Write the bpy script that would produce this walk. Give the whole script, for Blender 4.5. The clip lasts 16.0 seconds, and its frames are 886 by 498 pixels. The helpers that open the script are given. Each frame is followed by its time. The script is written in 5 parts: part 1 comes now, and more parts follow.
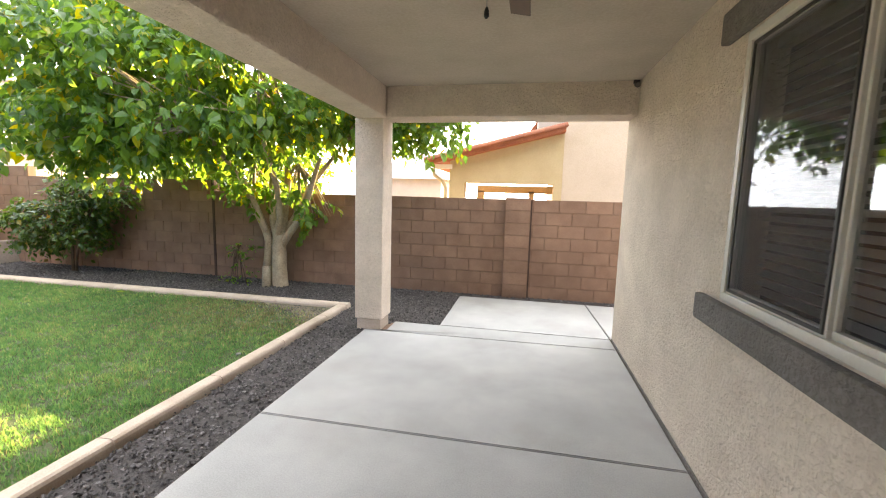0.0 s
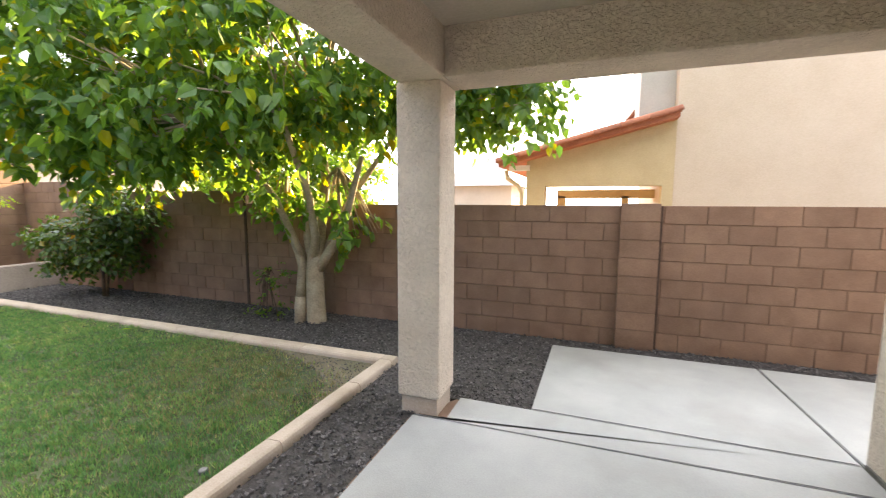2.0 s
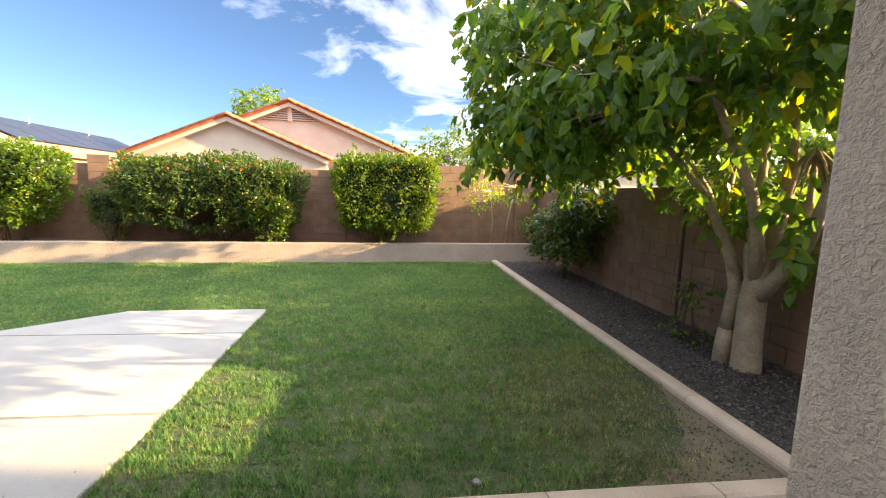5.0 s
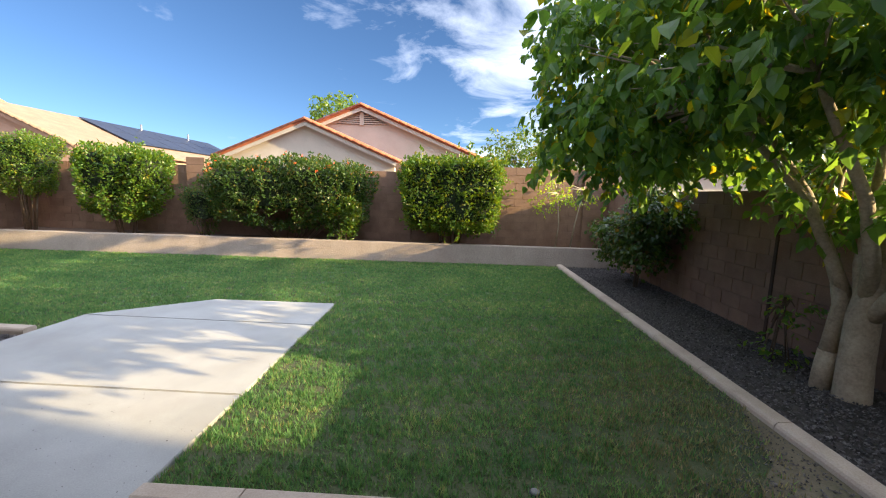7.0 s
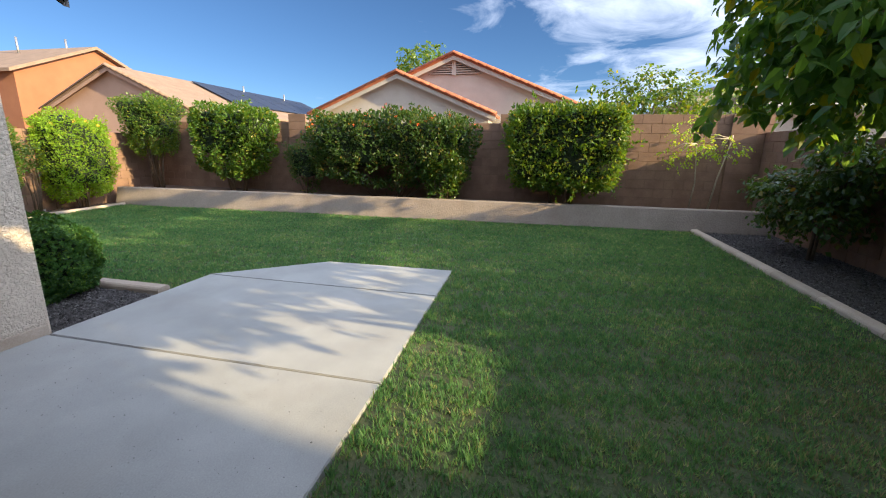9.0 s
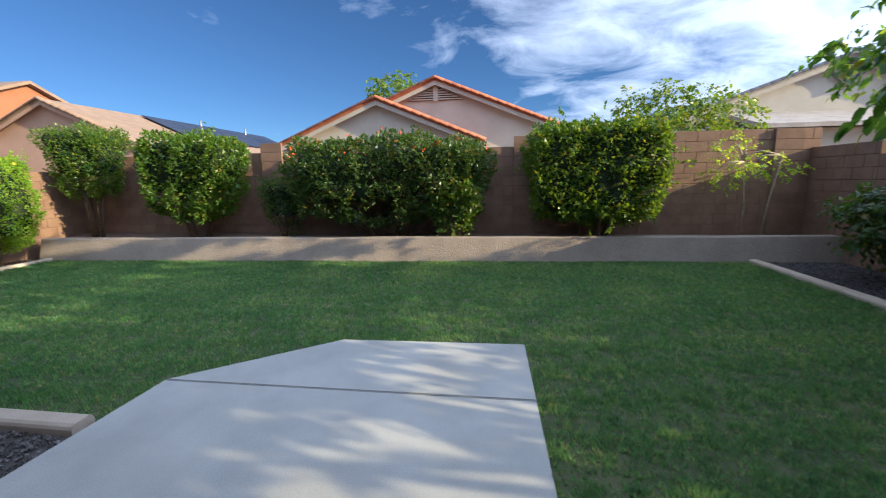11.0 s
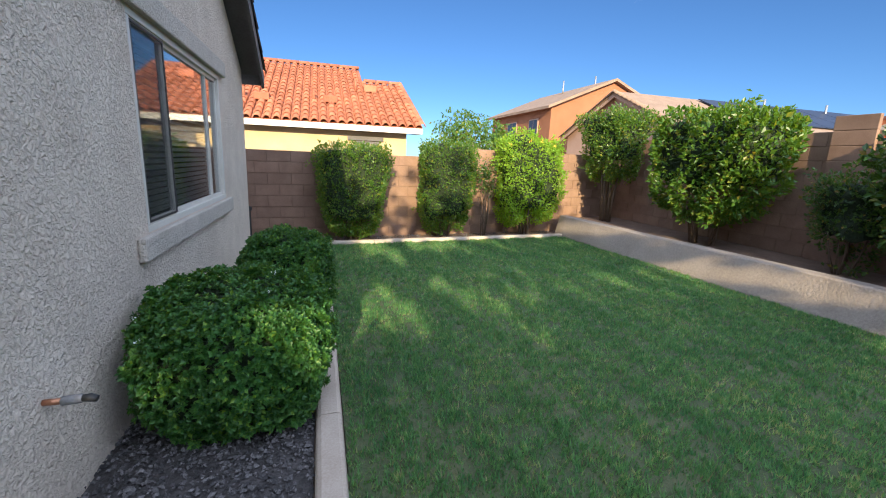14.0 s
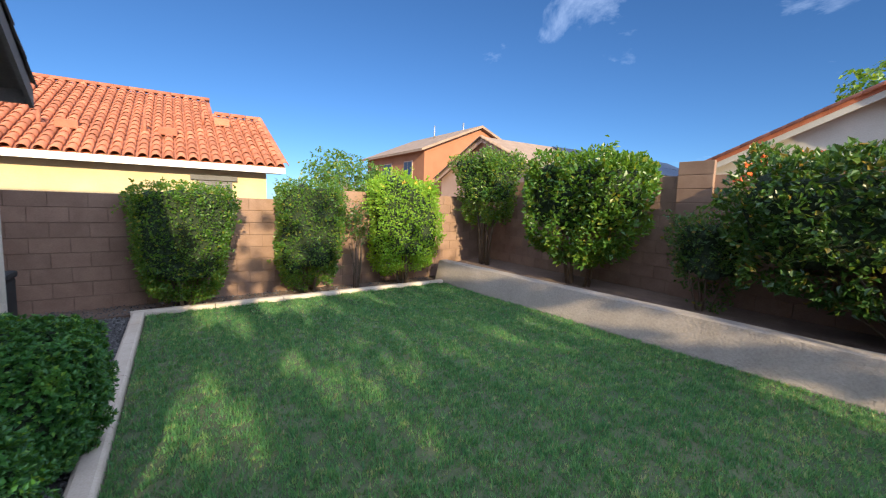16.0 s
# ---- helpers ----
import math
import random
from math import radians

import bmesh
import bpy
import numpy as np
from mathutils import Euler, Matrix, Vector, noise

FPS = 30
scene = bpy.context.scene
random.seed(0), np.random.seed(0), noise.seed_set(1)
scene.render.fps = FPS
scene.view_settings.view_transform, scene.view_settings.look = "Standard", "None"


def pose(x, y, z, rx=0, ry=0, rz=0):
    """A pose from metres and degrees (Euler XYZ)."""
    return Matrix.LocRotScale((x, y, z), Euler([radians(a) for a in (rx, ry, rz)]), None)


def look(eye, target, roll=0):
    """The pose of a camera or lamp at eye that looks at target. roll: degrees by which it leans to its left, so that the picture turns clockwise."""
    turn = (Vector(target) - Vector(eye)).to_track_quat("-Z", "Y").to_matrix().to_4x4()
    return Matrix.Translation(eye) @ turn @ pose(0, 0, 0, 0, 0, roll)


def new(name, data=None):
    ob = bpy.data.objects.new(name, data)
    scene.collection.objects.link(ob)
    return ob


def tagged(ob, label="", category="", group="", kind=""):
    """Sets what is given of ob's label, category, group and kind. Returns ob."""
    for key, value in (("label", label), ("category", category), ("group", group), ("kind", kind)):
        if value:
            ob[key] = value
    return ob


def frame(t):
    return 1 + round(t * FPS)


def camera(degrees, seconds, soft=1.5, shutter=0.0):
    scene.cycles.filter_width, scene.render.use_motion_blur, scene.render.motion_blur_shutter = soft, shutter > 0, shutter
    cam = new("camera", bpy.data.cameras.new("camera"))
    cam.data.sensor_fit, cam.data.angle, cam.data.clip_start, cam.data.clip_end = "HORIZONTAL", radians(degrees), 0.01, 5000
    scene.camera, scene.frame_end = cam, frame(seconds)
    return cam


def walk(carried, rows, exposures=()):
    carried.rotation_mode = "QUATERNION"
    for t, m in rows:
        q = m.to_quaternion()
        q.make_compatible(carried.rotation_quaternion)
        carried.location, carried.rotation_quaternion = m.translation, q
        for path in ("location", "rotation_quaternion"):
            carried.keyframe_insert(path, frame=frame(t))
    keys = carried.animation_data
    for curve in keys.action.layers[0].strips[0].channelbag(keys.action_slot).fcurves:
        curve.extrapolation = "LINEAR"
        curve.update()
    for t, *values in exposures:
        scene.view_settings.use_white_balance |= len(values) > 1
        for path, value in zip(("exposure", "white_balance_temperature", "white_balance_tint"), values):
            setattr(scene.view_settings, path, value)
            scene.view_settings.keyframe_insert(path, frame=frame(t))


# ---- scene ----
cam = camera(93.5, 16.0, soft=1.05, shutter=0.15)
PATH = [
    (0, (0.178, -0.166, 1.597), (-0.203, 1.782, 1.35), 1.6),
    (0.5, (-0.022, 0.247, 1.598), (-0.401, 2.196, 1.351), 1.6),
    (1, (-0.139, 0.706, 1.596), (-0.579, 2.643, 1.361), 1.3),
    (1.5, (-0.281, 1.182, 1.588), (-0.682, 3.128, 1.361), 1.2),
    (2, (-0.38, 1.648, 1.597), (-1.073, 3.512, 1.384), 0.3),
    (2.5, (-0.59, 2.017, 1.64), (-1.817, 3.586, 1.454), 0.0),
    (3, (-0.698, 2.314, 1.644), (-2.274, 3.533, 1.467), 0.5),
    (3.5, (-0.65, 2.71, 1.558), (-2.452, 3.561, 1.392), 1.6),
    (4, (-0.533, 2.952, 1.592), (-2.431, 3.548, 1.388), 2.1),
    (4.5, (-0.428, 2.93, 1.607), (-2.37, 3.349, 1.376), 1.9),
    (5, (-0.412, 2.884, 1.613), (-2.382, 3.112, 1.353), 1.4),
    (5.2, (-0.405, 2.885, 1.61), (-2.370, 3.019, 1.35), 1.3),
    (7.3, (-0.432, 2.880, 1.600), (-2.406, 2.758, 1.325), 2.0),
    (7.5, (-0.443, 2.864, 1.593), (-2.413, 2.684, 1.3), 2.0),
    (8, (-0.566, 2.68, 1.577), (-2.472, 2.238, 1.212), 1.9),
    (8.5, (-0.776, 2.452, 1.551), (-2.634, 1.856, 1.114), 1.9),
    (8.7, (-0.900, 2.352, 1.545), (-2.778, 1.828, 1.073), 1.8),
    (10.8, (-2.310, 1.040, 1.507), (-4.265, 0.882, 1.160), -0.5),
    (11, (-2.492, 0.936, 1.507), (-4.445, 0.658, 1.177), -0.9),
    (11.5, (-2.949, 0.695, 1.515), (-4.832, 0.078, 1.246), -1.9),
    (12, (-3.382, 0.547, 1.569), (-5.088, -0.475, 1.357), -1.9),
    (12.5, (-3.736, 0.376, 1.585), (-5.134, -1.042, 1.393), -1.3),
    (13, (-4.052, 0.207, 1.551), (-5.049, -1.513, 1.335), 0.2),
    (13.5, (-4.32, 0.061, 1.549), (-4.99, -1.796, 1.229), 1.5),
    (14, (-4.554, -0.147, 1.545), (-5.111, -2.022, 1.127), 2.4),
    (14.5, (-4.78, -0.309, 1.567), (-5.318, -2.186, 1.134), 2.8),
    (15, (-4.908, -0.519, 1.572), (-5.533, -2.384, 1.206), 2.7),
    (15.5, (-5.033, -0.776, 1.582), (-5.842, -2.585, 1.31), 2.5),
    (16, (-5.048, -0.965, 1.598), (-6.12, -2.64, 1.387), 2.0),
]
walk(cam, [(t, look(eye, target, roll)) for t, eye, target, roll in PATH],
     exposures=[(0.0, 3.7, 6800, 13), (1.0, 3.6, 6800, 13), (2.0, 3.4, 6700, 12), (3.0, 3.2, 6550, 15), (4.0, 2.8, 6650, 16), (5.2, 2.55, 6700, 16), (7.3, 1.9, 5750, 14),
                (8.7, 1.62, 5650, 13), (11.0, 1.3, 5150, 12), (12.5, 1.4, 5100, 11), (13.5, 1.45, 5150, 12), (15.0, 1.65, 5350, 13), (16.0, 1.42, 5100, 12)])

# ---------------------------------------------------------------- light
SUN = Vector((0.2, 1.0, 0.335)).normalized()
sun_data = bpy.data.lights.new("sun", "SUN")
sun_data.energy, sun_data.angle, sun_data.color = 4.3, radians(0.55), (1.0, 0.74, 0.35)
sun = new("sun", sun_data)
sun.matrix_world = look((0, 0, 30), Vector((0, 0, 30)) - SUN)

world = bpy.data.worlds.new("sky")
scene.world = world
world.use_nodes = True
wt = world.node_tree
wt.nodes.clear()


def wn(kind, **values):
    n = wt.nodes.new(kind)
    for k, v in values.items():
        n.inputs[k].default_value = v
    return n


sky = wt.nodes.new("ShaderNodeTexSky")
sky.sky_type, sky.sun_disc = "NISHITA", False
sky.sun_elevation, sky.sun_rotation = math.asin(SUN.z), math.atan2(SUN.x, SUN.y)
sky.altitude, sky.air_density, sky.dust_density, sky.ozone_density = 350, 0.75, 0.3, 2.6
coord = wt.nodes.new("ShaderNodeTexCoord")
sep = wt.nodes.new("ShaderNodeSeparateXYZ")
wt.links.new(coord.outputs["Generated"], sep.inputs[0])


def wmath(op, a, b=None):
    n = wt.nodes.new("ShaderNodeMath")
    n.operation = op
    for i, v in enumerate((a, b)):
        if v is None:
            continue
        if isinstance(v, (int, float)):
            n.inputs[i].default_value = v
        else:
            wt.links.new(v, n.inputs[i])
    return n.outputs[0]


# high cloud sheet: the sky's direction laid out on a flat layer overhead
up = wmath("ADD", wmath("MAXIMUM", sep.outputs["Z"], 0.0), 0.12)
comb = wt.nodes.new("ShaderNodeCombineXYZ")
wt.links.new(wmath("DIVIDE", sep.outputs["X"], up), comb.inputs[0])
wt.links.new(wmath("DIVIDE", sep.outputs["Y"], up), comb.inputs[1])
big = wn("ShaderNodeTexNoise", Scale=0.5, Detail=3.0, Roughness=0.5)
fine = wn("ShaderNodeTexNoise", Scale=1.9, Detail=9.0, Roughness=0.62, Distortion=0.5)
wt.links.new(comb.outputs[0], big.inputs["Vector"])
wt.links.new(comb.outputs[0], fine.inputs["Vector"])
# more cloud towards the sunny north-west, and unseen overhead cover added for fill light
lean = wmath("ADD", wmath("MULTIPLY", sep.outputs["Y"], 0.28), wmath("MULTIPLY", wmath("POWER", wmath("MAXIMUM", sep.outputs["Z"], 0.0), 4.0), 3.2))
amount = wmath("ADD", wmath("ADD", wmath("MULTIPLY", big.outputs["Fac"], 0.75), wmath("MULTIPLY", fine.outputs["Fac"], 0.75)), lean)
ramp = wt.nodes.new("ShaderNodeValToRGB")
ramp.color_ramp.elements[0].position, ramp.color_ramp.elements[1].position = 0.72, 1.0
wt.links.new(amount, ramp.inputs[0])
mix = wt.nodes.new("ShaderNodeMix")
mix.data_type = "RGBA"
wt.links.new(ramp.outputs["Color"], mix.inputs["Factor"])
deep = wt.nodes.new("ShaderNodeVectorMath")
deep.operation = "MULTIPLY"
deep.inputs[1].default_value = (0.63, 0.70, 0.71)
wt.links.new(sky.outputs[0], deep.inputs[0])
wt.links.new(deep.outputs[0], mix.inputs["A"])
# cloud shines more strongly towards the sun
toward = wt.nodes.new("ShaderNodeVectorMath")
toward.operation = "DOT_PRODUCT"
wt.links.new(coord.outputs["Generated"], toward.inputs[0])
toward.inputs[1].default_value = SUN
glow = wmath("ADD", wmath("MULTIPLY", wmath("POWER", wmath("MAXIMUM", toward.outputs["Value"], 0.0), 2.0), 13.0), 7.0)
tone = wt.nodes.new("ShaderNodeVectorMath")
tone.operation = "SCALE"
tone.inputs[0].default_value = (0.93, 0.97, 1.03)
wt.links.new(glow, tone.inputs["Scale"])
wt.links.new(tone.outputs[0], mix.inputs["B"])
back = wn("ShaderNodeBackground", Strength=0.06)
wt.links.new(mix.outputs["Result"], back.inputs["Color"])
out = wt.nodes.new("ShaderNodeOutputWorld")
wt.links.new(back.outputs[0], out.inputs[0])


# ---------------------------------------------------------------- materials
def material(name, a, b, rough=0.85, scale=6.0, fine=60.0, bump=0.3, depth=0.004, spots=None, metal=0.0, jitter=0.0, island=False, coat=0.0, stain=None, lace=False):
    """Two colours mixed by broad and fine noise, relief from the fine noise; jitter: brightness by object or island."""
    m = bpy.data.materials.new(name)
    m.use_nodes = True
    t = m.node_tree
    p = t.nodes["Principled BSDF"]
    tc = t.nodes.new("ShaderNodeNewGeometry")
    n1, n2 = t.nodes.new("ShaderNodeTexNoise"), t.nodes.new("ShaderNodeTexNoise")
    n1.inputs["Scale"].default_value, n1.inputs["Detail"].default_value, n1.inputs["Roughness"].default_value = scale, 5, 0.6
    n2.inputs["Scale"].default_value, n2.inputs["Detail"].default_value, n2.inputs["Roughness"].default_value = fine, 4, 0.6
    for n in (n1, n2):
        t.links.new(tc.outputs["Position"], n.inputs["Vector"])
    add = t.nodes.new("ShaderNodeMath")
    add.operation = "MULTIPLY_ADD"
    t.links.new(n1.outputs["Fac"], add.inputs[0])
    add.inputs[1].default_value = 1.1
    half = t.nodes.new("ShaderNodeMath")
    half.operation = "MULTIPLY_ADD"
    t.links.new(n2.outputs["Fac"], half.inputs[0])
    half.inputs[1].default_value, half.inputs[2].default_value = 0.9, -0.5
    t.links.new(half.outputs[0], add.inputs[2])
    r = t.nodes.new("ShaderNodeValToRGB")
    r.color_ramp.elements[0].position, r.color_ramp.elements[1].position = 0.25, 0.78
    r.color_ramp.elements[0].color, r.color_ramp.elements[1].color = (*a, 1), (*b, 1)
    if spots:
        e = r.color_ramp.elements.new(0.93)
        e.color = (*spots, 1)
    t.links.new(add.outputs[0], r.inputs[0])
    colour = r.outputs[0]
    if stain:
        n3 = t.nodes.new("ShaderNodeTexNoise")
        n3.inputs["Scale"].default_value, n3.inputs["Detail"].default_value = stain[0], 6
        t.links.new(tc.outputs["Position"], n3.inputs["Vector"])
        rr = t.nodes.new("ShaderNodeValToRGB")
        rr.color_ramp.elements[0].position, rr.color_ramp.elements[1].position = 0.52, 0.72
        t.links.new(n3.outputs["Fac"], rr.inputs[0])
        mx = t.nodes.new("ShaderNodeMix")
        mx.data_type = "RGBA"
        mul = t.nodes.new("ShaderNodeMath")
        mul.operation = "MULTIPLY"
        t.links.new(rr.outputs[0], mul.inputs[0])
        mul.inputs[1].default_value = stain[2]
        t.links.new(mul.outputs[0], mx.inputs["Factor"])
        t.links.new(colour, mx.inputs["A"])
        mx.inputs["B"].default_value = (*stain[1], 1)
        colour = mx.outputs["Result"]
    if jitter:
        src = tc.outputs["Random Per Island"] if island else t.nodes.new("ShaderNodeObjectInfo").outputs["Random"]
        ma = t.nodes.new("ShaderNodeMath")
        ma.operation = "MULTIPLY_ADD"
        t.links.new(src, ma.inputs[0])
        ma.inputs[1].default_value, ma.inputs[2].default_value = 2 * jitter, 1 - jitter
        hs = t.nodes.new("ShaderNodeHueSaturation")
        t.links.new(ma.outputs[0], hs.inputs["Value"])
        t.links.new(colour, hs.inputs["Color"])
        colour = hs.outputs[0]
    t.links.new(colour, p.inputs["Base Color"])
    p.inputs["Roughness"].default_value, p.inputs["Metallic"].default_value = rough, metal
    p.inputs["Coat Weight"].default_value = coat
    if bump:
        bp = t.nodes.new("ShaderNodeBump")
        bp.inputs["Strength"].default_value, bp.inputs["Distance"].default_value = bump, depth
        height = n2.outputs["Fac"]
        if lace:
            # trowelled plates with worm-like hollows between them
            n2.inputs["Distortion"].default_value, n2.inputs["Detail"].default_value = 0.8, 3.0
            flatten = t.nodes.new("ShaderNodeValToRGB")
            flatten.color_ramp.elements[0].position, flatten.color_ramp.elements[1].position = 0.30, 0.60
            t.links.new(n2.outputs["Fac"], flatten.inputs[0])
            height = flatten.outputs[0]
        t.links.new(height, bp.inputs["Height"])
        t.links.new(bp.outputs[0], p.inputs["Normal"])
    return m


def leaf_material(name, a, b, warm, through_light=0.45, gloss=0.45, patches=None):
    """Leaf colours vary leaf by leaf; light passes through the blades."""
    m = bpy.data.materials.new(name)
    m.use_nodes = True
    t = m.node_tree
    p = t.nodes["Principled BSDF"]
    g = t.nodes.new("ShaderNodeNewGeometry")
    r = t.nodes.new("ShaderNodeValToRGB")
    r.color_ramp.elements[0].color, r.color_ramp.elements[1].color = (*a, 1), (*warm, 1)
    e = r.color_ramp.elements.new(0.88)
    e.color = (*b, 1)
    level = g.outputs["Random Per Island"]
    if patches:
        # growth differs from tuft to tuft and over broad patches
        for scale, weight in patches:
            nz = t.nodes.new("ShaderNodeTexNoise")
            nz.inputs["Scale"].default_value, nz.inputs["Detail"].default_value = scale, 3
            t.links.new(g.outputs["Position"], nz.inputs["Vector"])
            ma = t.nodes.new("ShaderNodeMath")
            ma.operation = "MULTIPLY_ADD"
            t.links.new(nz.outputs["Fac"], ma.inputs[0])
            ma.inputs[1].default_value = weight
            sh = t.nodes.new("ShaderNodeMath")
            sh.operation = "MULTIPLY_ADD"
            t.links.new(level, sh.inputs[0])
            sh.inputs[1].default_value, sh.inputs[2].default_value = 0.8, 0.1 - weight / 2
            t.links.new(sh.outputs[0], ma.inputs[2])
            level = ma.outputs[0]
    t.links.new(level, r.inputs[0])
    t.links.new(r.outputs[0], p.inputs["Base Color"])
    p.inputs["Roughness"].default_value = gloss
    tr = t.nodes.new("ShaderNodeBsdfTranslucent")
    hs = t.nodes.new("ShaderNodeHueSaturation")
    hs.inputs["Hue"].default_value, hs.inputs["Saturation"].default_value, hs.inputs["Value"].default_value = 0.455, 1.1, 2.7
    t.links.new(r.outputs[0], hs.inputs["Color"])
    t.links.new(hs.outputs[0], tr.inputs["Color"])
    mx = t.nodes.new("ShaderNodeMixShader")
    mx.inputs[0].default_value = through_light
    t.links.new(p.outputs[0], mx.inputs[1])
    t.links.new(tr.outputs[0], mx.inputs[2])
    t.links.new(mx.outputs[0], t.nodes["Material Output"].inputs["Surface"])
    return m


STUCCO = material("beige_stucco", (0.64, 0.535, 0.43), (0.80, 0.685, 0.56), 0.92, 2.5, 38.0, 1.0, 0.011, lace=True)
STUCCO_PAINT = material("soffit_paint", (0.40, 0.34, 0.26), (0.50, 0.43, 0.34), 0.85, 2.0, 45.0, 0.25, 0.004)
TRIM_PALE = material("pale_grey_trim", (0.50, 0.44, 0.37), (0.62, 0.55, 0.47), 0.9, 4.0, 40.0, 1.0, 0.008, lace=True)
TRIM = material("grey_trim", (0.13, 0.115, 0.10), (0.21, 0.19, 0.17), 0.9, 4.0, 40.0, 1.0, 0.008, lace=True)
CONCRETE = material("pale_concrete", (0.29, 0.29, 0.28), (0.42, 0.415, 0.40), 0.8, 1.3, 110.0, 0.25, 0.0015, stain=(1.1, (0.27, 0.25, 0.225), 0.45))
CURB = material("cast_curb", (0.38, 0.30, 0.23), (0.52, 0.43, 0.35), 0.88, 3.0, 90.0, 0.4, 0.002, jitter=0.07)
BLOCK = material("split_block", (0.178, 0.104, 0.068), (0.262, 0.164, 0.112), 0.93, 3.5, 80.0, 0.5, 0.003, jitter=0.10, stain=(0.8, (0.16, 0.10, 0.075), 0.35))
JOINT = material("joint_filler", (0.045, 0.026, 0.018), (0.075, 0.043, 0.030), 0.9, 6.0, 60.0, 0.3, 0.002)
MORTAR = material("block_mortar", (0.160, 0.096, 0.065), (0.225, 0.143, 0.099), 0.95, 5.0, 90.0, 0.4, 0.003)
GRAVEL = material("dark_gravel", (0.034, 0.029, 0.028), (0.095, 0.083, 0.079), 0.9, 9.0, 55.0, 1.0, 0.014)
STONE = material("gravel_stone", (0.050, 0.045, 0.045), (0.145, 0.132, 0.129), 0.85, 30.0, 120.0, 0.2, 0.002, jitter=0.75, island=True)
SOIL = material("bed_soil", (0.10, 0.062, 0.042), (0.17, 0.11, 0.078), 0.95, 3.0, 45.0, 0.8, 0.01)
EARTH = material("dry_earth", (0.22, 0.15, 0.10), (0.32, 0.23, 0.16), 0.95, 0.6, 12.0, 0.4, 0.01)
BARE = material("bare_lawn_soil", (0.10, 0.085, 0.05), (0.19, 0.155, 0.105), 0.95, 2.5, 60.0, 0.8, 0.008, stain=(2.0, (0.06, 0.08, 0.03), 0.5))
TURF = material("turf_base", (0.030, 0.055, 0.016), (0.10, 0.10, 0.045), 0.95, 1.2, 60.0, 0.8, 0.01, stain=(0.5, (0.13, 0.11, 0.06), 0.25))
RETAIN = material("retaining_stucco", (0.24, 0.195, 0.16), (0.335, 0.275, 0.23), 0.93, 2.0, 34.0, 0.9, 0.012, stain=(0.7, (0.30, 0.22, 0.165), 0.5))
BARK = material("pale_bark", (0.26, 0.205, 0.14), (0.43, 0.355, 0.25), 0.9, 5.0, 40.0, 0.7, 0.008)
TWIG = material("brown_twig", (0.07, 0.045, 0.028), (0.14, 0.095, 0.06), 0.9, 8.0, 60.0, 0.4, 0.004)
# near-black green: the shade among inner leaves, put into the colour
CORE = material("shrub_inner_shade", (0.012, 0.022, 0.006), (0.030, 0.045, 0.014), 0.95, 10.0, 60.0, 1.0, 0.03)
FRAME = material("almond_vinyl", (0.60, 0.56, 0.49), (0.68, 0.64, 0.57), 0.45, 2.0, 80.0, 0.05, 0.001)
SCREEN = material("bronze_screen", (0.030, 0.027, 0.024), (0.045, 0.040, 0.036), 0.6, 3.0, 300.0, 0.1, 0.001)
BLIND = material("grey_blind", (0.58, 0.56, 0.53), (0.66, 0.64, 0.61), 0.6, 2.0, 60.0, 0.05, 0.001)
DARK = material("painted_room_shade", (0.020, 0.018, 0.016), (0.03, 0.027, 0.024), 0.95, 2.0, 20.0, 0.0)
FASCIA = material("brown_fascia", (0.092, 0.084, 0.080), (0.14, 0.128, 0.122), 0.8, 3.0, 40.0, 0.2, 0.002)
TILE_RED = material("red_clay_tile", (0.245, 0.076, 0.036), (0.40, 0.145, 0.074), 0.85, 2.2, 40.0, 0.3, 0.004, jitter=0.22)
TILE_DARK = material("grey_clay_tile", (0.105, 0.086, 0.083), (0.175, 0.142, 0.137), 0.85, 2.5, 40.0, 0.3, 0.004, jitter=0.2)
TILE_TAN = material("tan_roof_tile", (0.20, 0.135, 0.092), (0.29, 0.20, 0.14), 0.88, 2.0, 26.0, 0.6, 0.02)
TILE_GREY = material("pale_roof_tile", (0.26, 0.23, 0.215), (0.38, 0.35, 0.33), 0.85, 2.0, 26.0, 0.6, 0.02)
CREAM = material("cream_stucco", (0.42, 0.315, 0.165), (0.50, 0.385, 0.215), 0.92, 1.6, 40.0, 0.4, 0.005)
PALE = material("pale_house_stucco", (0.40, 0.365, 0.31), (0.49, 0.45, 0.385), 0.92, 1.2, 40.0, 0.4, 0.005)
WARM = material("warm_beige_stucco", (0.47, 0.37, 0.265), (0.56, 0.455, 0.34), 0.92, 1.2, 40.0, 0.4, 0.005)
TERRACOTTA = material("orange_house_stucco", (0.25, 0.10, 0.045), (0.31, 0.13, 0.06), 0.92, 1.2, 40.0, 0.4, 0.005)
ROSE = material("rose_house_stucco", (0.36, 0.23, 0.16), (0.44, 0.29, 0.21), 0.92, 1.2, 40.0, 0.4, 0.005)
WHITE = material("white_fascia_paint", (0.66, 0.62, 0.54), (0.76, 0.72, 0.64), 0.6, 2.0, 60.0, 0.1, 0.001)
SOLAR = material("solar_glass", (0.012, 0.018, 0.04), (0.02, 0.028, 0.06), 0.4, 1.0, 10.0, 0.0)
METAL = material("dull_metal", (0.32, 0.31, 0.30), (0.42, 0.41, 0.40), 0.45, 4.0, 60.0, 0.1, 0.001, metal=0.8)
COPPER = material("copper_pipe", (0.42, 0.20, 0.11), (0.55, 0.28, 0.16), 0.4, 8.0, 60.0, 0.1, 0.001, metal=0.9)
BLACK = material("black_rubber", (0.014, 0.014, 0.015), (0.03, 0.03, 0.032), 0.6, 8.0, 60.0, 0.2, 0.001)
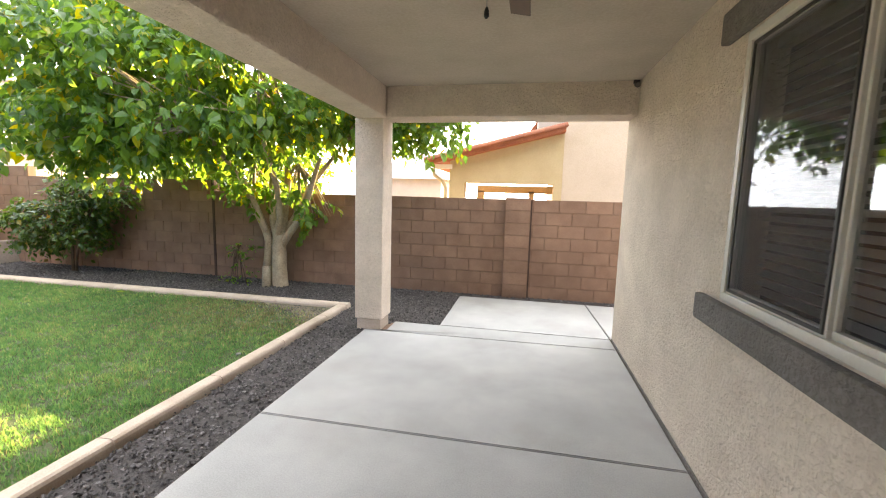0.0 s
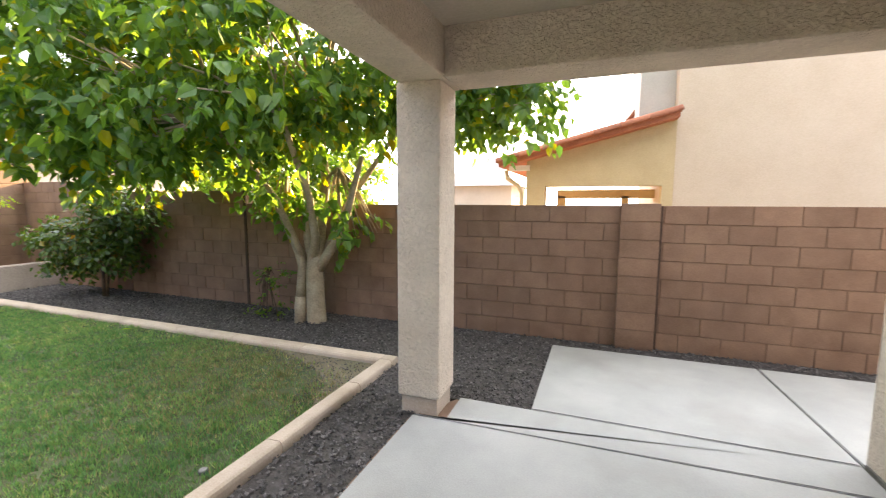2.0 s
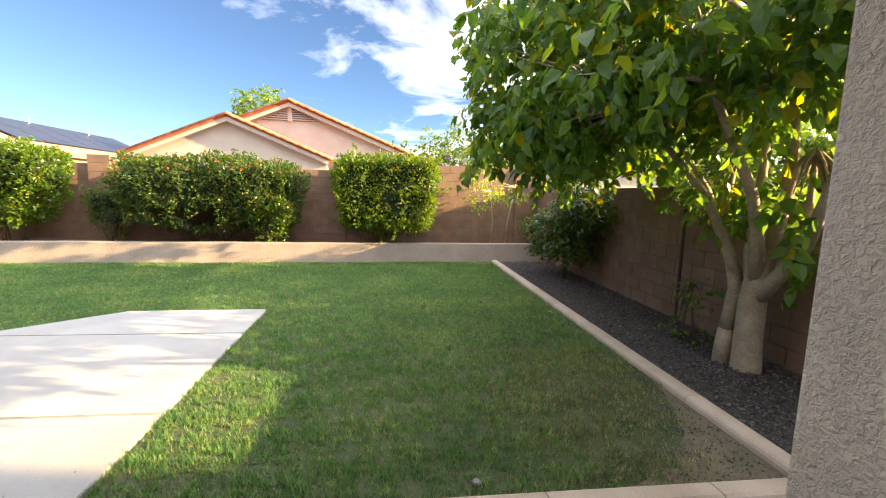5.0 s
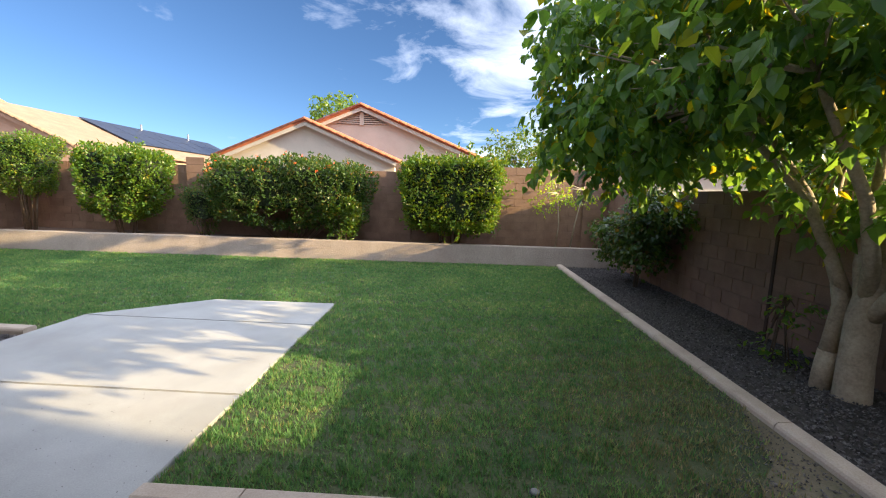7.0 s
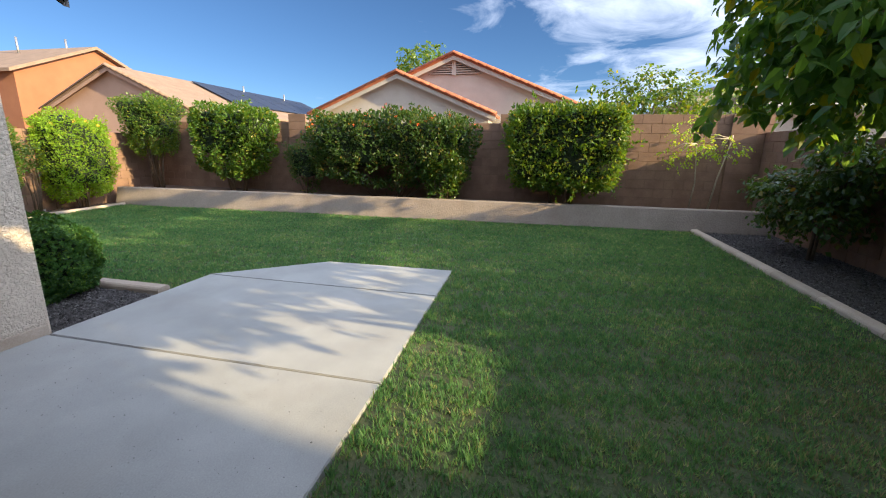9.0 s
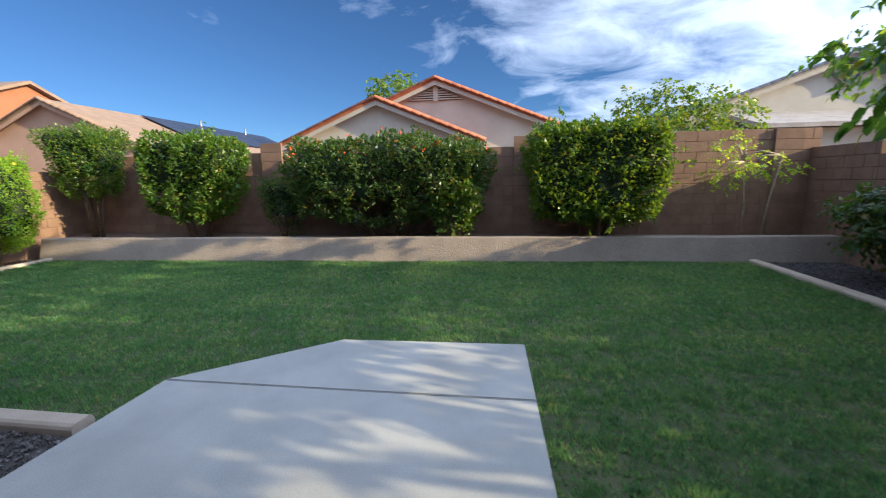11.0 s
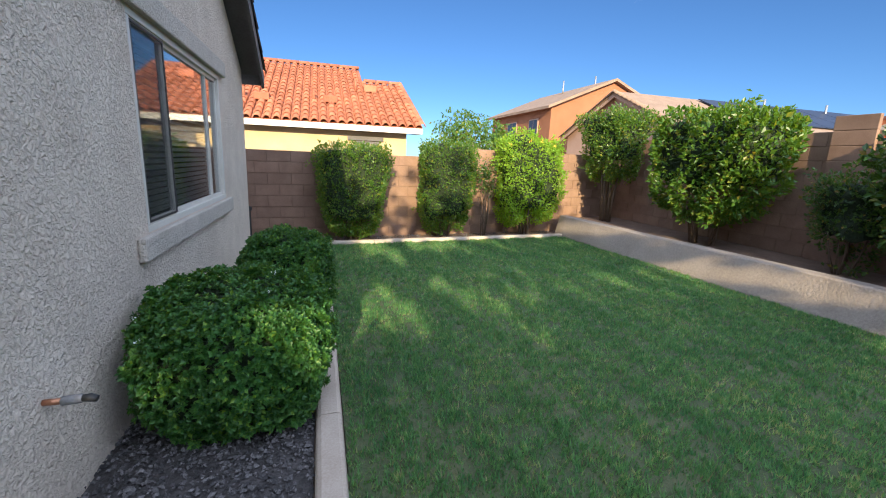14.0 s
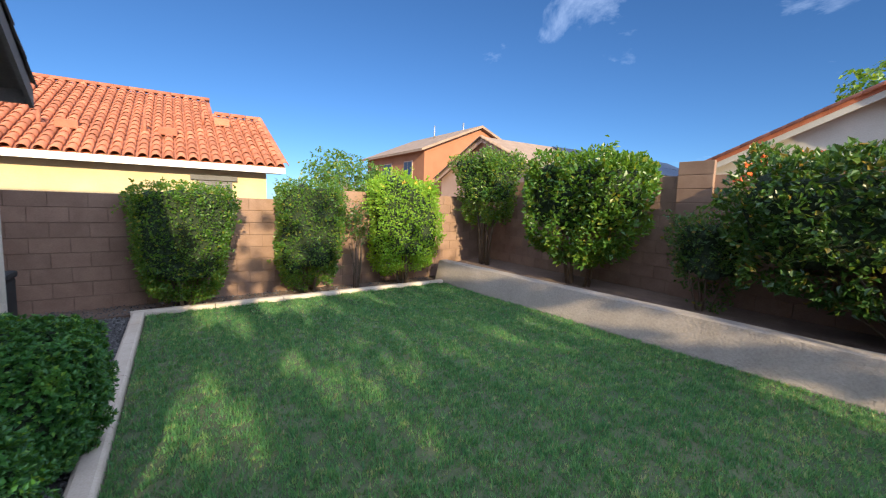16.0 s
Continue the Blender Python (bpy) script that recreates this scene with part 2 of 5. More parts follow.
TAPE = material("pipe_tape", (0.16, 0.15, 0.15), (0.28, 0.27, 0.26), 0.6, 12.0, 60.0, 0.2, 0.001)
FANWOOD = material("dark_fan_blade", (0.045, 0.030, 0.022), (0.075, 0.05, 0.036), 0.5, 4.0, 40.0, 0.1, 0.001)
PLASTIC = material("brown_plastic", (0.06, 0.045, 0.035), (0.09, 0.07, 0.055), 0.5, 4.0, 40.0, 0.1, 0.001)
FLOWER = material("orange_flower", (0.75, 0.10, 0.015), (0.85, 0.20, 0.03), 0.6, 20.0, 60.0, 0.0)
YELLOW = material("yellow_flower", (0.80, 0.45, 0.02), (0.85, 0.55, 0.05), 0.6, 20.0, 60.0, 0.0)
WHITEFLOWER = material("white_flower", (0.75, 0.75, 0.72), (0.82, 0.82, 0.80), 0.6, 20.0, 60.0, 0.0)

TREE_LEAF = leaf_material("tree_leaf", (0.036, 0.105, 0.020), (0.080, 0.175, 0.026), (0.24, 0.24, 0.018), 0.50, 0.34)
HEDGE_LEAF = leaf_material("hedge_leaf", (0.036, 0.095, 0.011), (0.092, 0.170, 0.017), (0.22, 0.22, 0.025), 0.38, 0.38)
DARK_LEAF = leaf_material("dark_hedge_leaf", (0.022, 0.060, 0.010), (0.055, 0.110, 0.016), (0.19, 0.15, 0.025), 0.34, 0.38)
BRIGHT_LEAF = leaf_material("bright_hedge_leaf", (0.11, 0.22, 0.013), (0.19, 0.33, 0.022), (0.30, 0.36, 0.03), 0.45, 0.55)
BALL_LEAF = leaf_material("boxy_shrub_leaf", (0.020, 0.080, 0.012), (0.058, 0.150, 0.019), (0.15, 0.25, 0.022), 0.22, 0.5)
GRASS = leaf_material("grass_blade", (0.034, 0.115, 0.038), (0.118, 0.240, 0.072), (0.26, 0.29, 0.11), 0.4, 0.65, patches=((16.0, 2.6), (1.3, 1.2)))
DRY_GRASS = leaf_material("dry_grass_blade", (0.11, 0.12, 0.045), (0.24, 0.22, 0.10), (0.36, 0.31, 0.17), 0.35, 0.7, patches=((16.0, 2.0),))


def glass_material():
    m = bpy.data.materials.new("window_glass")
    m.use_nodes = True
    t = m.node_tree
    p = t.nodes["Principled BSDF"]
    p.inputs["Base Color"].default_value = (0.88, 0.91, 0.91, 1)
    p.inputs["Roughness"].default_value, p.inputs["IOR"].default_value = 0.02, 2.0
    p.inputs["Transmission Weight"].default_value = 1.0
    return m


GLASS = glass_material()


def mesh_material():
    """Insect screen: half of the light passes between the dark wires."""
    m = bpy.data.materials.new("insect_mesh")
    m.use_nodes = True
    t = m.node_tree
    p = t.nodes["Principled BSDF"]
    p.inputs["Base Color"].default_value, p.inputs["Roughness"].default_value = (0.035, 0.033, 0.032, 1), 0.7
    clear = t.nodes.new("ShaderNodeBsdfTransparent")
    mx = t.nodes.new("ShaderNodeMixShader")
    mx.inputs[0].default_value = 0.24
    t.links.new(clear.outputs[0], mx.inputs[1])
    t.links.new(p.outputs[0], mx.inputs[2])
    t.links.new(mx.outputs[0], t.nodes["Material Output"].inputs["Surface"])
    return m


MESH = mesh_material()


# ---------------------------------------------------------------- builders
def mesh_of(name, bm, mat):
    me = bpy.data.meshes.new(name)
    bm.to_mesh(me)
    bm.free()
    if mat:
        me.materials.append(mat)
    return me


def part(name, bm, mat, parent, label=""):
    ob = new(name, mesh_of(name, bm, mat) if isinstance(bm, bmesh.types.BMesh) else bm)
    ob.parent = parent
    if label:
        ob["label"] = label
    return ob


def thing(name, label, category, group="", kind="", at=(0, 0, 0), rz=0.0):
    ob = new(name)
    ob.matrix_world = pose(*at, 0, 0, rz)
    return tagged(ob, label, category, group, kind)


def solid(name, bm, mat, label, category, kind="structure"):
    return tagged(new(name, mesh_of(name, bm, mat)), label, category, kind=kind)


def box(bm, x0, y0, z0, x1, y1, z1, bevel=0.0):
    made = bmesh.ops.create_cube(bm, size=1.0, matrix=Matrix.Translation(((x0 + x1) / 2, (y0 + y1) / 2, (z0 + z1) / 2)) @ Matrix.Diagonal((abs(x1 - x0), abs(y1 - y0), abs(z1 - z0), 1)))
    if bevel:
        edges = {e for v in made["verts"] for e in v.link_edges}
        bmesh.ops.bevel(bm, geom=list(edges), offset=bevel, segments=2, affect="EDGES", profile=0.6)
    return bm


def boxed(*a, bevel=0.0):
    return box(bmesh.new(), *a, bevel=bevel)


def prism(points, z0, z1):
    """A flat polygon raised from z0 to z1."""
    bm = bmesh.new()
    low = [bm.verts.new((x, y, z0)) for x, y in points]
    high = [bm.verts.new((x, y, z1)) for x, y in points]
    bm.faces.new(low[::-1])
    bm.faces.new(high)
    for i in range(len(points)):
        j = (i + 1) % len(points)
        bm.faces.new((low[i], low[j], high[j], high[i]))
    bmesh.ops.recalc_face_normals(bm, faces=bm.faces)
    return bm


def extrude_profile(profile, a, b):
    """A closed profile of points (u, z) carried from a to b on plan; u is measured to the left of the way."""
    bm = bmesh.new()
    way = Vector((b[0] - a[0], b[1] - a[1], 0)).normalized()
    side = Vector((-way.y, way.x, 0))
    rings = []
    for base in (a, b):
        rings.append([bm.verts.new(Vector((base[0], base[1], 0)) + side * u + Vector((0, 0, z))) for u, z in profile])
    n = len(profile)
    for i in range(n):
        bm.faces.new((rings[0][i], rings[0][(i + 1) % n], rings[1][(i + 1) % n], rings[1][i]))
    bm.faces.new(rings[0][::-1])
    bm.faces.new(rings[1])
    bmesh.ops.recalc_face_normals(bm, faces=bm.faces)
    return bm


def tube(bm, points, radii, sides=8):
    """A tapered limb through the points."""
    rings = []
    turn = before = None
    for i, p in enumerate(points):
        p = Vector(p)
        q = Vector(points[min(i + 1, len(points) - 1)]) - Vector(points[max(i - 1, 0)])
        # each ring follows the one before it, so that the limb does not twist
        turn = before.rotation_difference(q).to_matrix() @ turn if turn else q.to_track_quat("Z", "Y").to_matrix()
        before = q
        rings.append([bm.verts.new(p + turn @ Vector((radii[i] * math.cos(k * math.tau / sides), radii[i] * math.sin(k * math.tau / sides), 0))) for k in range(sides)])
    for r0, r1 in zip(rings, rings[1:]):
        for k in range(sides):
            f = bm.faces.new((r0[k], r0[(k + 1) % sides], r1[(k + 1) % sides], r1[k]))
            f.smooth = True
    bm.faces.new(rings[0][::-1])
    bm.faces.new(rings[-1])
    return bm


def raw_mesh(name, verts, faces_flat, sizes, mat, smooth=False):
    me = bpy.data.meshes.new(name)
    me.vertices.add(len(verts))
    me.vertices.foreach_set("co", np.asarray(verts, dtype=np.float32).ravel())
    me.loops.add(len(faces_flat))
    me.loops.foreach_set("vertex_index", np.asarray(faces_flat, dtype=np.int32))
    starts = np.concatenate(([0], np.cumsum(sizes)[:-1])).astype(np.int32)
    me.polygons.add(len(sizes))
    me.polygons.foreach_set("loop_start", starts)
    me.update(calc_edges=True)
    me.validate()
    me.materials.append(mat)
    if not smooth:
        me.shade_flat()
    else:
        me.polygons.foreach_set("use_smooth", np.ones(len(sizes), dtype=bool))
    return me


RNG = np.random.default_rng(7)


def unit(v):
    return v / np.maximum(np.linalg.norm(v, axis=1, keepdims=True), 1e-9)


def leaves(name, centre, axis, normal, length, width, mat, fold=0.25, big=False):
    """One blade per point: a folded lance shape with a mid rib."""
    axis, normal = unit(axis), unit(normal)
    side = unit(np.cross(axis, normal))
    normal = np.cross(side, axis)
    L, W = length[:, None], width[:, None]
    n = len(centre)
    if big:
        base = centre
        mid = centre + axis * L * 0.5 - normal * L * 0.02
        tip = centre + axis * L - normal * L * 0.16
        l1 = centre + axis * L * 0.28 + side * W * 0.46 + normal * W * fold
        l2 = centre + axis * L * 0.66 + side * W * 0.34 + normal * W * fold * 0.6 - normal * L * 0.05
        r1 = centre + axis * L * 0.28 - side * W * 0.46 + normal * W * fold
        r2 = centre + axis * L * 0.66 - side * W * 0.34 + normal * W * fold * 0.6 - normal * L * 0.05
        v = np.stack((base, mid, tip, l1, l2, r1, r2), 1).reshape(-1, 3)
        pat = np.array([0, 1, 3, 1, 2, 4, 3, 0, 5, 1, 1, 5, 6, 2])
        k, sizes = 7, np.array([3, 4, 3, 4])
    else:
        base = centre
        tip = centre + axis * L
        l1 = centre + axis * L * 0.45 + side * W * 0.5 + normal * W * fold
        r1 = centre + axis * L * 0.45 - side * W * 0.5 + normal * W * fold
        v = np.stack((base, l1, tip, r1), 1).reshape(-1, 3)
        pat = np.array([0, 2, 1, 0, 3, 2])
        k, sizes = 4, np.array([3, 3])
    flat = (np.arange(n)[:, None] * k + pat[None]).ravel()
    return raw_mesh(name, v, flat, np.tile(sizes, n), mat)


def wobble(p, freq, seed):
    """Smooth pseudo-random lumps in -1..1."""
    out_ = np.zeros(len(p))
    r = np.random.default_rng(seed)
    for i in range(7):
        k = r.normal(size=3) * freq * (1 + 0.35 * i)
        out_ += np.sin(p @ k + r.uniform(0, math.tau)) / (1 + 0.35 * i)
    return out_ / 2.6


def on_box(half, power, count, r):
    """Points spread evenly over a rounded block, with outward normals."""
    h = np.array(half)
    area = np.array((h[1] * h[2], h[0] * h[2], h[0] * h[1]))
    face = r.choice(3, count, p=area / area.sum())
    p = r.uniform(-1, 1, (count, 3))
    p[np.arange(count), face] = np.sign(r.uniform(-1, 1, count))
    p /= (np.sum(np.abs(p) ** power, axis=1) ** (1.0 / power))[:, None]
    normal = unit(np.sign(p) * np.abs(p) ** (power - 1) / h)
    return p * h, normal


def relief(p, freq, seed, lump):
    return 0.32 * lump * (wobble(p, freq, seed + 1) + 0.5 * wobble(p, freq * 3, seed + 3))


def shrub_cloud(half, power, count, seed, lump=0.12, freq=3.0, shell=0.78, gaps=0.0, taper=0.0):
    """Points and outward normals in the outer layer of a clipped, rounded block about the origin."""
    r = np.random.default_rng(seed)
    p, normal = on_box(half, power, count, r)
    sink = (1 - shell) * 0.7 * r.uniform(size=count) ** 1.6
    p = p + normal * (relief(p, freq, seed, lump) - sink)[:, None]
    p[:, :2] *= (1 - taper * (0.5 - 0.5 * p[:, 2] / half[2]))[:, None]
    if gaps:
        # thin, open growth low down
        low = np.clip(0.35 - p[:, 2] / half[2], 0, 1)
        ok = wobble(p, freq * 1.5, seed + 2) > -1 + gaps + 7.0 * gaps * low
        p, normal = p[ok], normal[ok]
    return p, normal


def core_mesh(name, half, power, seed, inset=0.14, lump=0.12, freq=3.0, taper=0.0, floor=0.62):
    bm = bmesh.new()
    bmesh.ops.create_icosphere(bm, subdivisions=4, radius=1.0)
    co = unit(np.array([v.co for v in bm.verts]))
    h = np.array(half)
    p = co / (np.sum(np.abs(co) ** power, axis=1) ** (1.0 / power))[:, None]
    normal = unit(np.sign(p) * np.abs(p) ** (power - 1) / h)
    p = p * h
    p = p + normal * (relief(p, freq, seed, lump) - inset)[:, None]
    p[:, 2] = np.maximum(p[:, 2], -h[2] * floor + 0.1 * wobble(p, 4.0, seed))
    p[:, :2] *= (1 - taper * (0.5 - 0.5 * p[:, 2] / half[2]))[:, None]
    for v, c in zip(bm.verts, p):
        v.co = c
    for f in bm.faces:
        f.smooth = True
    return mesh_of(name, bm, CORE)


def shrub(name, label, at, half, ground, count, mat, leaf=0.045, power=4.0, seed=1, lump=0.14, freq=3.0, stems=5, stem_r=0.016, core=0.78, gaps=0.0, flowers=None, spread=0.35, category="shrub", group="", rz=0.0, shell=0.78, taper=0.22, sprig=1.0, rosette=0):
    """A clipped shrub: stems from the ground, a dark inner mass and a shell of separate leaves."""
    ob = thing(name, label, category, group, at=(at[0], at[1], ground), rz=rz)
    lift = at[2] - ground
    p, n = shrub_cloud(half, power, count, seed, lump, freq, shell, gaps, taper)
    r = np.random.default_rng(seed + 5)
    # sprigs that stand out of the clipped face
    k = max(10, len(p) // 150)
    root = r.integers(0, len(p), k)
    grow = unit(n[root] + r.normal(size=(k, 3)) * 0.4 + np.array((0, 0, 0.5)))
    along = r.uniform(0.0, 1.0, (k, 14)) * r.uniform(0.06, 0.22, (k, 1)) * (leaf / 0.045) * sprig
    sp = (p[root][:, None] + grow[:, None] * along[..., None] + r.normal(size=(k, 14, 3)) * leaf * 0.35).reshape(-1, 3)
    p, n = np.concatenate((p, sp)), np.concatenate((n, np.repeat(grow, 14, axis=0)))
    p[:, 2] += lift
    axis = n * 0.55 + r.normal(size=n.shape) * 0.6 + np.array((0, 0, 0.25))
    if rosette:
        # whorls of small leaves that open outwards at each shoot's end
        tip = unit(n + r.normal(size=n.shape) * 0.3 + np.array((0, 0, 0.25)))
        ring = unit(np.cross(tip, r.normal(size=n.shape)))
        other = np.cross(tip, ring)
        turn = np.tile(np.arange(rosette) * math.tau * 0.618, len(p)) + np.repeat(r.uniform(0, math.tau, len(p)), rosette)
        out_way = np.repeat(ring, rosette, 0) * np.cos(turn)[:, None] + np.repeat(other, rosette, 0) * np.sin(turn)[:, None]
        rise = np.tile(np.linspace(0.15, 1.1, rosette), len(p))[:, None]
        tip = np.repeat(tip, rosette, 0)
        p = np.repeat(p, rosette, 0) + tip * rise * leaf * 0.35
        axis, n = out_way + tip * rise, tip - out_way * 0.25
    normal = n * 0.7 + r.normal(size=n.shape) * (0.15 if rosette else 0.7) + np.array((0, 0, 0.3))
    length = leaf * r.uniform(0.65, 1.35, len(p))
    part("foliage", leaves("foliage", p, axis, normal, length, length * r.uniform(0.5, 0.72, len(p)), mat), None, ob)
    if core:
        # solid hull, coloured dark to stand for shade between the twigs
        me = core_mesh("shade_core", half, power, seed, (1 - core) * 0.55, lump, freq, taper, 0.30 if gaps > 0.09 else 0.62)
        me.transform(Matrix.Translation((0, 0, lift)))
        part("shade_core", me, None, ob, "solid dark core painted as the shade inside the shrub")
    rr = random.Random(seed)
    for i in range(stems):
        a = rr.uniform(0, math.tau)
        foot = Vector((math.cos(a) * half[0] * 0.12, math.sin(a) * half[1] * 0.2, -0.02))
        head = Vector((math.cos(a) * half[0] * spread * rr.uniform(0.6, 1.5), math.sin(a) * half[1] * spread * rr.uniform(0.6, 1.7), lift * rr.uniform(0.8, 1.05)))
        knee = foot.lerp(head, 0.5) + Vector((rr.uniform(-0.05, 0.05), rr.uniform(-0.05, 0.05), 0))
        part("stem", tube(bmesh.new(), [foot, knee, head], [stem_r, stem_r * 0.8, stem_r * 0.5], 6), TWIG, ob)
    if flowers:
        fm, many, low = flowers
        pick = r.choice(len(p), many * 8, replace=False)
        pick = [k for k in pick if p[k, 2] > lift + half[2] * low][:many]
        c = np.repeat(p[pick] + n[pick] * 0.04 + np.array((0, 0, 0.03)), 7, axis=0) + r.normal(size=(7 * len(pick), 3)) * (0.006 if fm is WHITEFLOWER else 0.012)
        ax = r.normal(size=c.shape) + np.array((0, 0, 0.9))
        ln = np.full(len(c), 0.012 if fm is WHITEFLOWER else 0.042)
        part("blossom", leaves("blossom", c, ax, r.normal(size=c.shape), ln, ln * 0.6, fm), None, ob, "small bright blossoms near the top")
    return ob


def block_piece(length, height, thick, cut=0.0035):
    """A concrete block, arrised on its face; the face looks towards -y, the origin is its lower left back."""
    bm = bmesh.new()
    y0, c = -thick, cut
    back = [bm.verts.new(v) for v in ((0, 0, 0), (length, 0, 0), (length, 0, height), (0, 0, height))]
    rim = [bm.verts.new(v) for v in ((0, y0 + c, 0), (length, y0 + c, 0), (length, y0 + c, height), (0, y0 + c, height))]
    face = [bm.verts.new(v) for v in ((c, y0, c), (length - c, y0, c), (length - c, y0, height - c), (c, y0, height - c))]
    for i in range(4):
        j = (i + 1) % 4
        bm.faces.new((back[i], back[j], rim[j], rim[i]))
        bm.faces.new((rim[i], rim[j], face[j], face[i]))
    bm.faces.new(face)
    bm.faces.new(back[::-1])
    bmesh.ops.recalc_face_normals(bm, faces=bm.faces)
    return mesh_of("block", bm, BLOCK)


COURSE, LENGTH = 0.2032, 0.4064
BLOCK_MESHES = {}


def block_wall(name, label, a, b, z0, courses, thick=0.15, parts=300, first=0.0):
    """A running-bond block wall from a to b on plan; its laid face looks to the right of the way. Courses may change along the way: (from distance, number of courses)."""
    ax, ay = a
    run = math.hypot(b[0] - ax, b[1] - ay)
    turn = math.degrees(math.atan2(b[1] - ay, b[0] - ax))
    wall = thing(name, label, "block wall", kind="structure", at=(ax, ay, z0), rz=turn)
    stretches = list(courses) + [(run, 0)]
    made, rest = 0, []
    core = bmesh.new()
    for (s0, high), (s1, _) in zip(stretches, stretches[1:]):
        top = high * COURSE
        box(core, s0, 0.004, -0.25, s1, thick, top - 0.003)
        for c in range(high):
            x = s0 - (LENGTH / 2 if c % 2 else 0.0)
            while x < s1 - 0.01:
                x0, x1 = max(x, s0), min(x + LENGTH, s1)
                x += LENGTH
                if x1 - x0 < 0.03:
                    continue
                key = round(x1 - x0 - 0.007, 3)
                if key not in BLOCK_MESHES:
                    BLOCK_MESHES[key] = block_piece(key, COURSE - 0.007, 0.009)
                push = 0.002 * random.random()
                if made < parts and x0 >= first:
                    ob = new("block", BLOCK_MESHES[key])
                    ob.parent = wall
                    ob.location = (x0 + 0.0035, 0.002 - push, c * COURSE + 0.0035)
                    made += 1
                else:
                    rest.append((x0 + 0.0035, 0.002 - push, c * COURSE + 0.0035, key))
    part("wall_core", core, MORTAR, wall)
    if rest:
        bm = bmesh.new()
        verts, flat, sizes = [], [], []
        for x, y, z, key in rest:
            me = BLOCK_MESHES[key]
            o = len(verts)
            verts += [(v.co.x + x, v.co.y + y, v.co.z + z) for v in me.vertices]
            for p in me.polygons:
                flat += [o + i for i in p.vertices]
                sizes.append(len(p.vertices))
        bm.free()
        ob = part("further_blocks", raw_mesh("further_blocks", verts, flat, sizes, BLOCK), None, wall)
        ob["kind"] = "stuff"
    return wall


def pilaster(label, x, y, z0, w, d, high, rz, cap=False):
    """A block pier in front of a wall: its courses are single blocks."""
    ob = thing("block_pier", label, "pier", kind="structure", at=(x, y, z0), rz=rz)
    for c in range(high):
        bm = boxed(-w / 2, -d, c * COURSE + 0.004, w / 2, 0, (c + 1) * COURSE - 0.004, bevel=0.006)
        part("block", bm, BLOCK, ob)
    part("pier_core", boxed(-w / 2 + 0.006, -d + 0.006, -0.2, w / 2 - 0.006, 0, high * COURSE - 0.01), MORTAR, ob)
    return ob


def window(name, label, origin, rz, width, height, lights, screen, blinds=True, sill=True, head=True, trim=None):
    """A vinyl window whose outer wall face is local y=0 (outside towards -y), lower left corner at the origin. lights: list of (x0, x1, z0, z1); screen: index with an insect screen."""
    ob = thing(name, label, "window", kind="structure", at=origin, rz=rz)
    f, dep = 0.045, 0.05
    bm = bmesh.new()
    for x0, z0, x1, z1 in ((0, 0, width, f), (0, height - f, width, height), (0, f, f, height - f), (width - f, f, width, height - f)):
        box(bm, x0, 0.0, z0, x1, 0.09, z1, 0.005)
    part("window_frame", bm, FRAME, ob)
    for i, (x0, x1, z0, z1) in enumerate(lights):
        b2 = bmesh.new()
        g = 0.032
        y0 = 0.012 if i == screen else 0.03
        for a0, c0, a1, c1 in ((x0, z0, x1, z0 + g), (x0, z1 - g, x1, z1), (x0, z0 + g, x0 + g, z1 - g), (x1 - g, z0 + g, x1, z1 - g)):
            box(b2, a0, y0, c0, a1, y0 + 0.035, c1, 0.004)
        sash = part("sash", b2, FRAME, ob)
        pane = part("pane", boxed(x0 + g, y0 + 0.018, z0 + g, x1 - g, y0 + 0.023, z1 - g), GLASS, sash)
        pane.visible_shadow = False
        if i == screen:
            part("insect_screen", boxed(x0 + 0.02, y0 - 0.004, z0 + 0.02, x1 - 0.02, y0 - 0.002, z1 - 0.02), MESH, sash, "fine dark insect mesh")
            part("screen_bead", frame_strip(x0 + 0.012, x1 - 0.012, z0 + 0.012, z1 - 0.012, 0.014, y0 - 0.008, y0 + 0.002), SCREEN, sash, "dark bead of an insect screen")
    if blinds:
        z = f + 0.02
        slat_bm = boxed(f + 0.03, 0, -0.0015, width - f - 0.03, 0.045, 0.0015)
        slat = mesh_of("blind_slat", slat_bm, BLIND)
        while z < height - f:
            s = new("blind_slat", slat)
            s.parent = ob
            s.location, s.rotation_euler = (0, 0.13, z), (radians(34), 0, 0)
            z += 0.046
        part("head_rail", boxed(f, 0.12, height - f - 0.045, width - f, 0.18, height - f), BLIND, ob)
    # shallow box coloured near black in place of the room's shade
    part("room_shade_box", open_box(-0.02, 0.10, -0.02, width + 0.02, 0.75, height + 0.02), DARK, ob, "near-black box standing in for the unlit room")
    if sill:
        part("window_sill", boxed(-0.2, -0.05, -0.155, width + 0.16, 0.0, -0.005, bevel=0.014), trim or TRIM, ob, "rough grey stucco sill band")
    if head:
        part("window_head", boxed(-0.2, -0.05, height + 0.005, width + 0.16, 0.0, height + 0.17, bevel=0.014), trim or TRIM, ob, "rough grey stucco head band")
    return ob


def frame_strip(x0, x1, z0, z1, w, y0, y1):
    bm = bmesh.new()
    for a0, c0, a1, c1 in ((x0, z0, x1, z0 + w), (x0, z1 - w, x1, z1), (x0, z0 + w, x0 + w, z1 - w), (x1 - w, z0 + w, x1, z1 - w)):
        box(bm, a0, y0, c0, a1, y1, c1)
    return bm


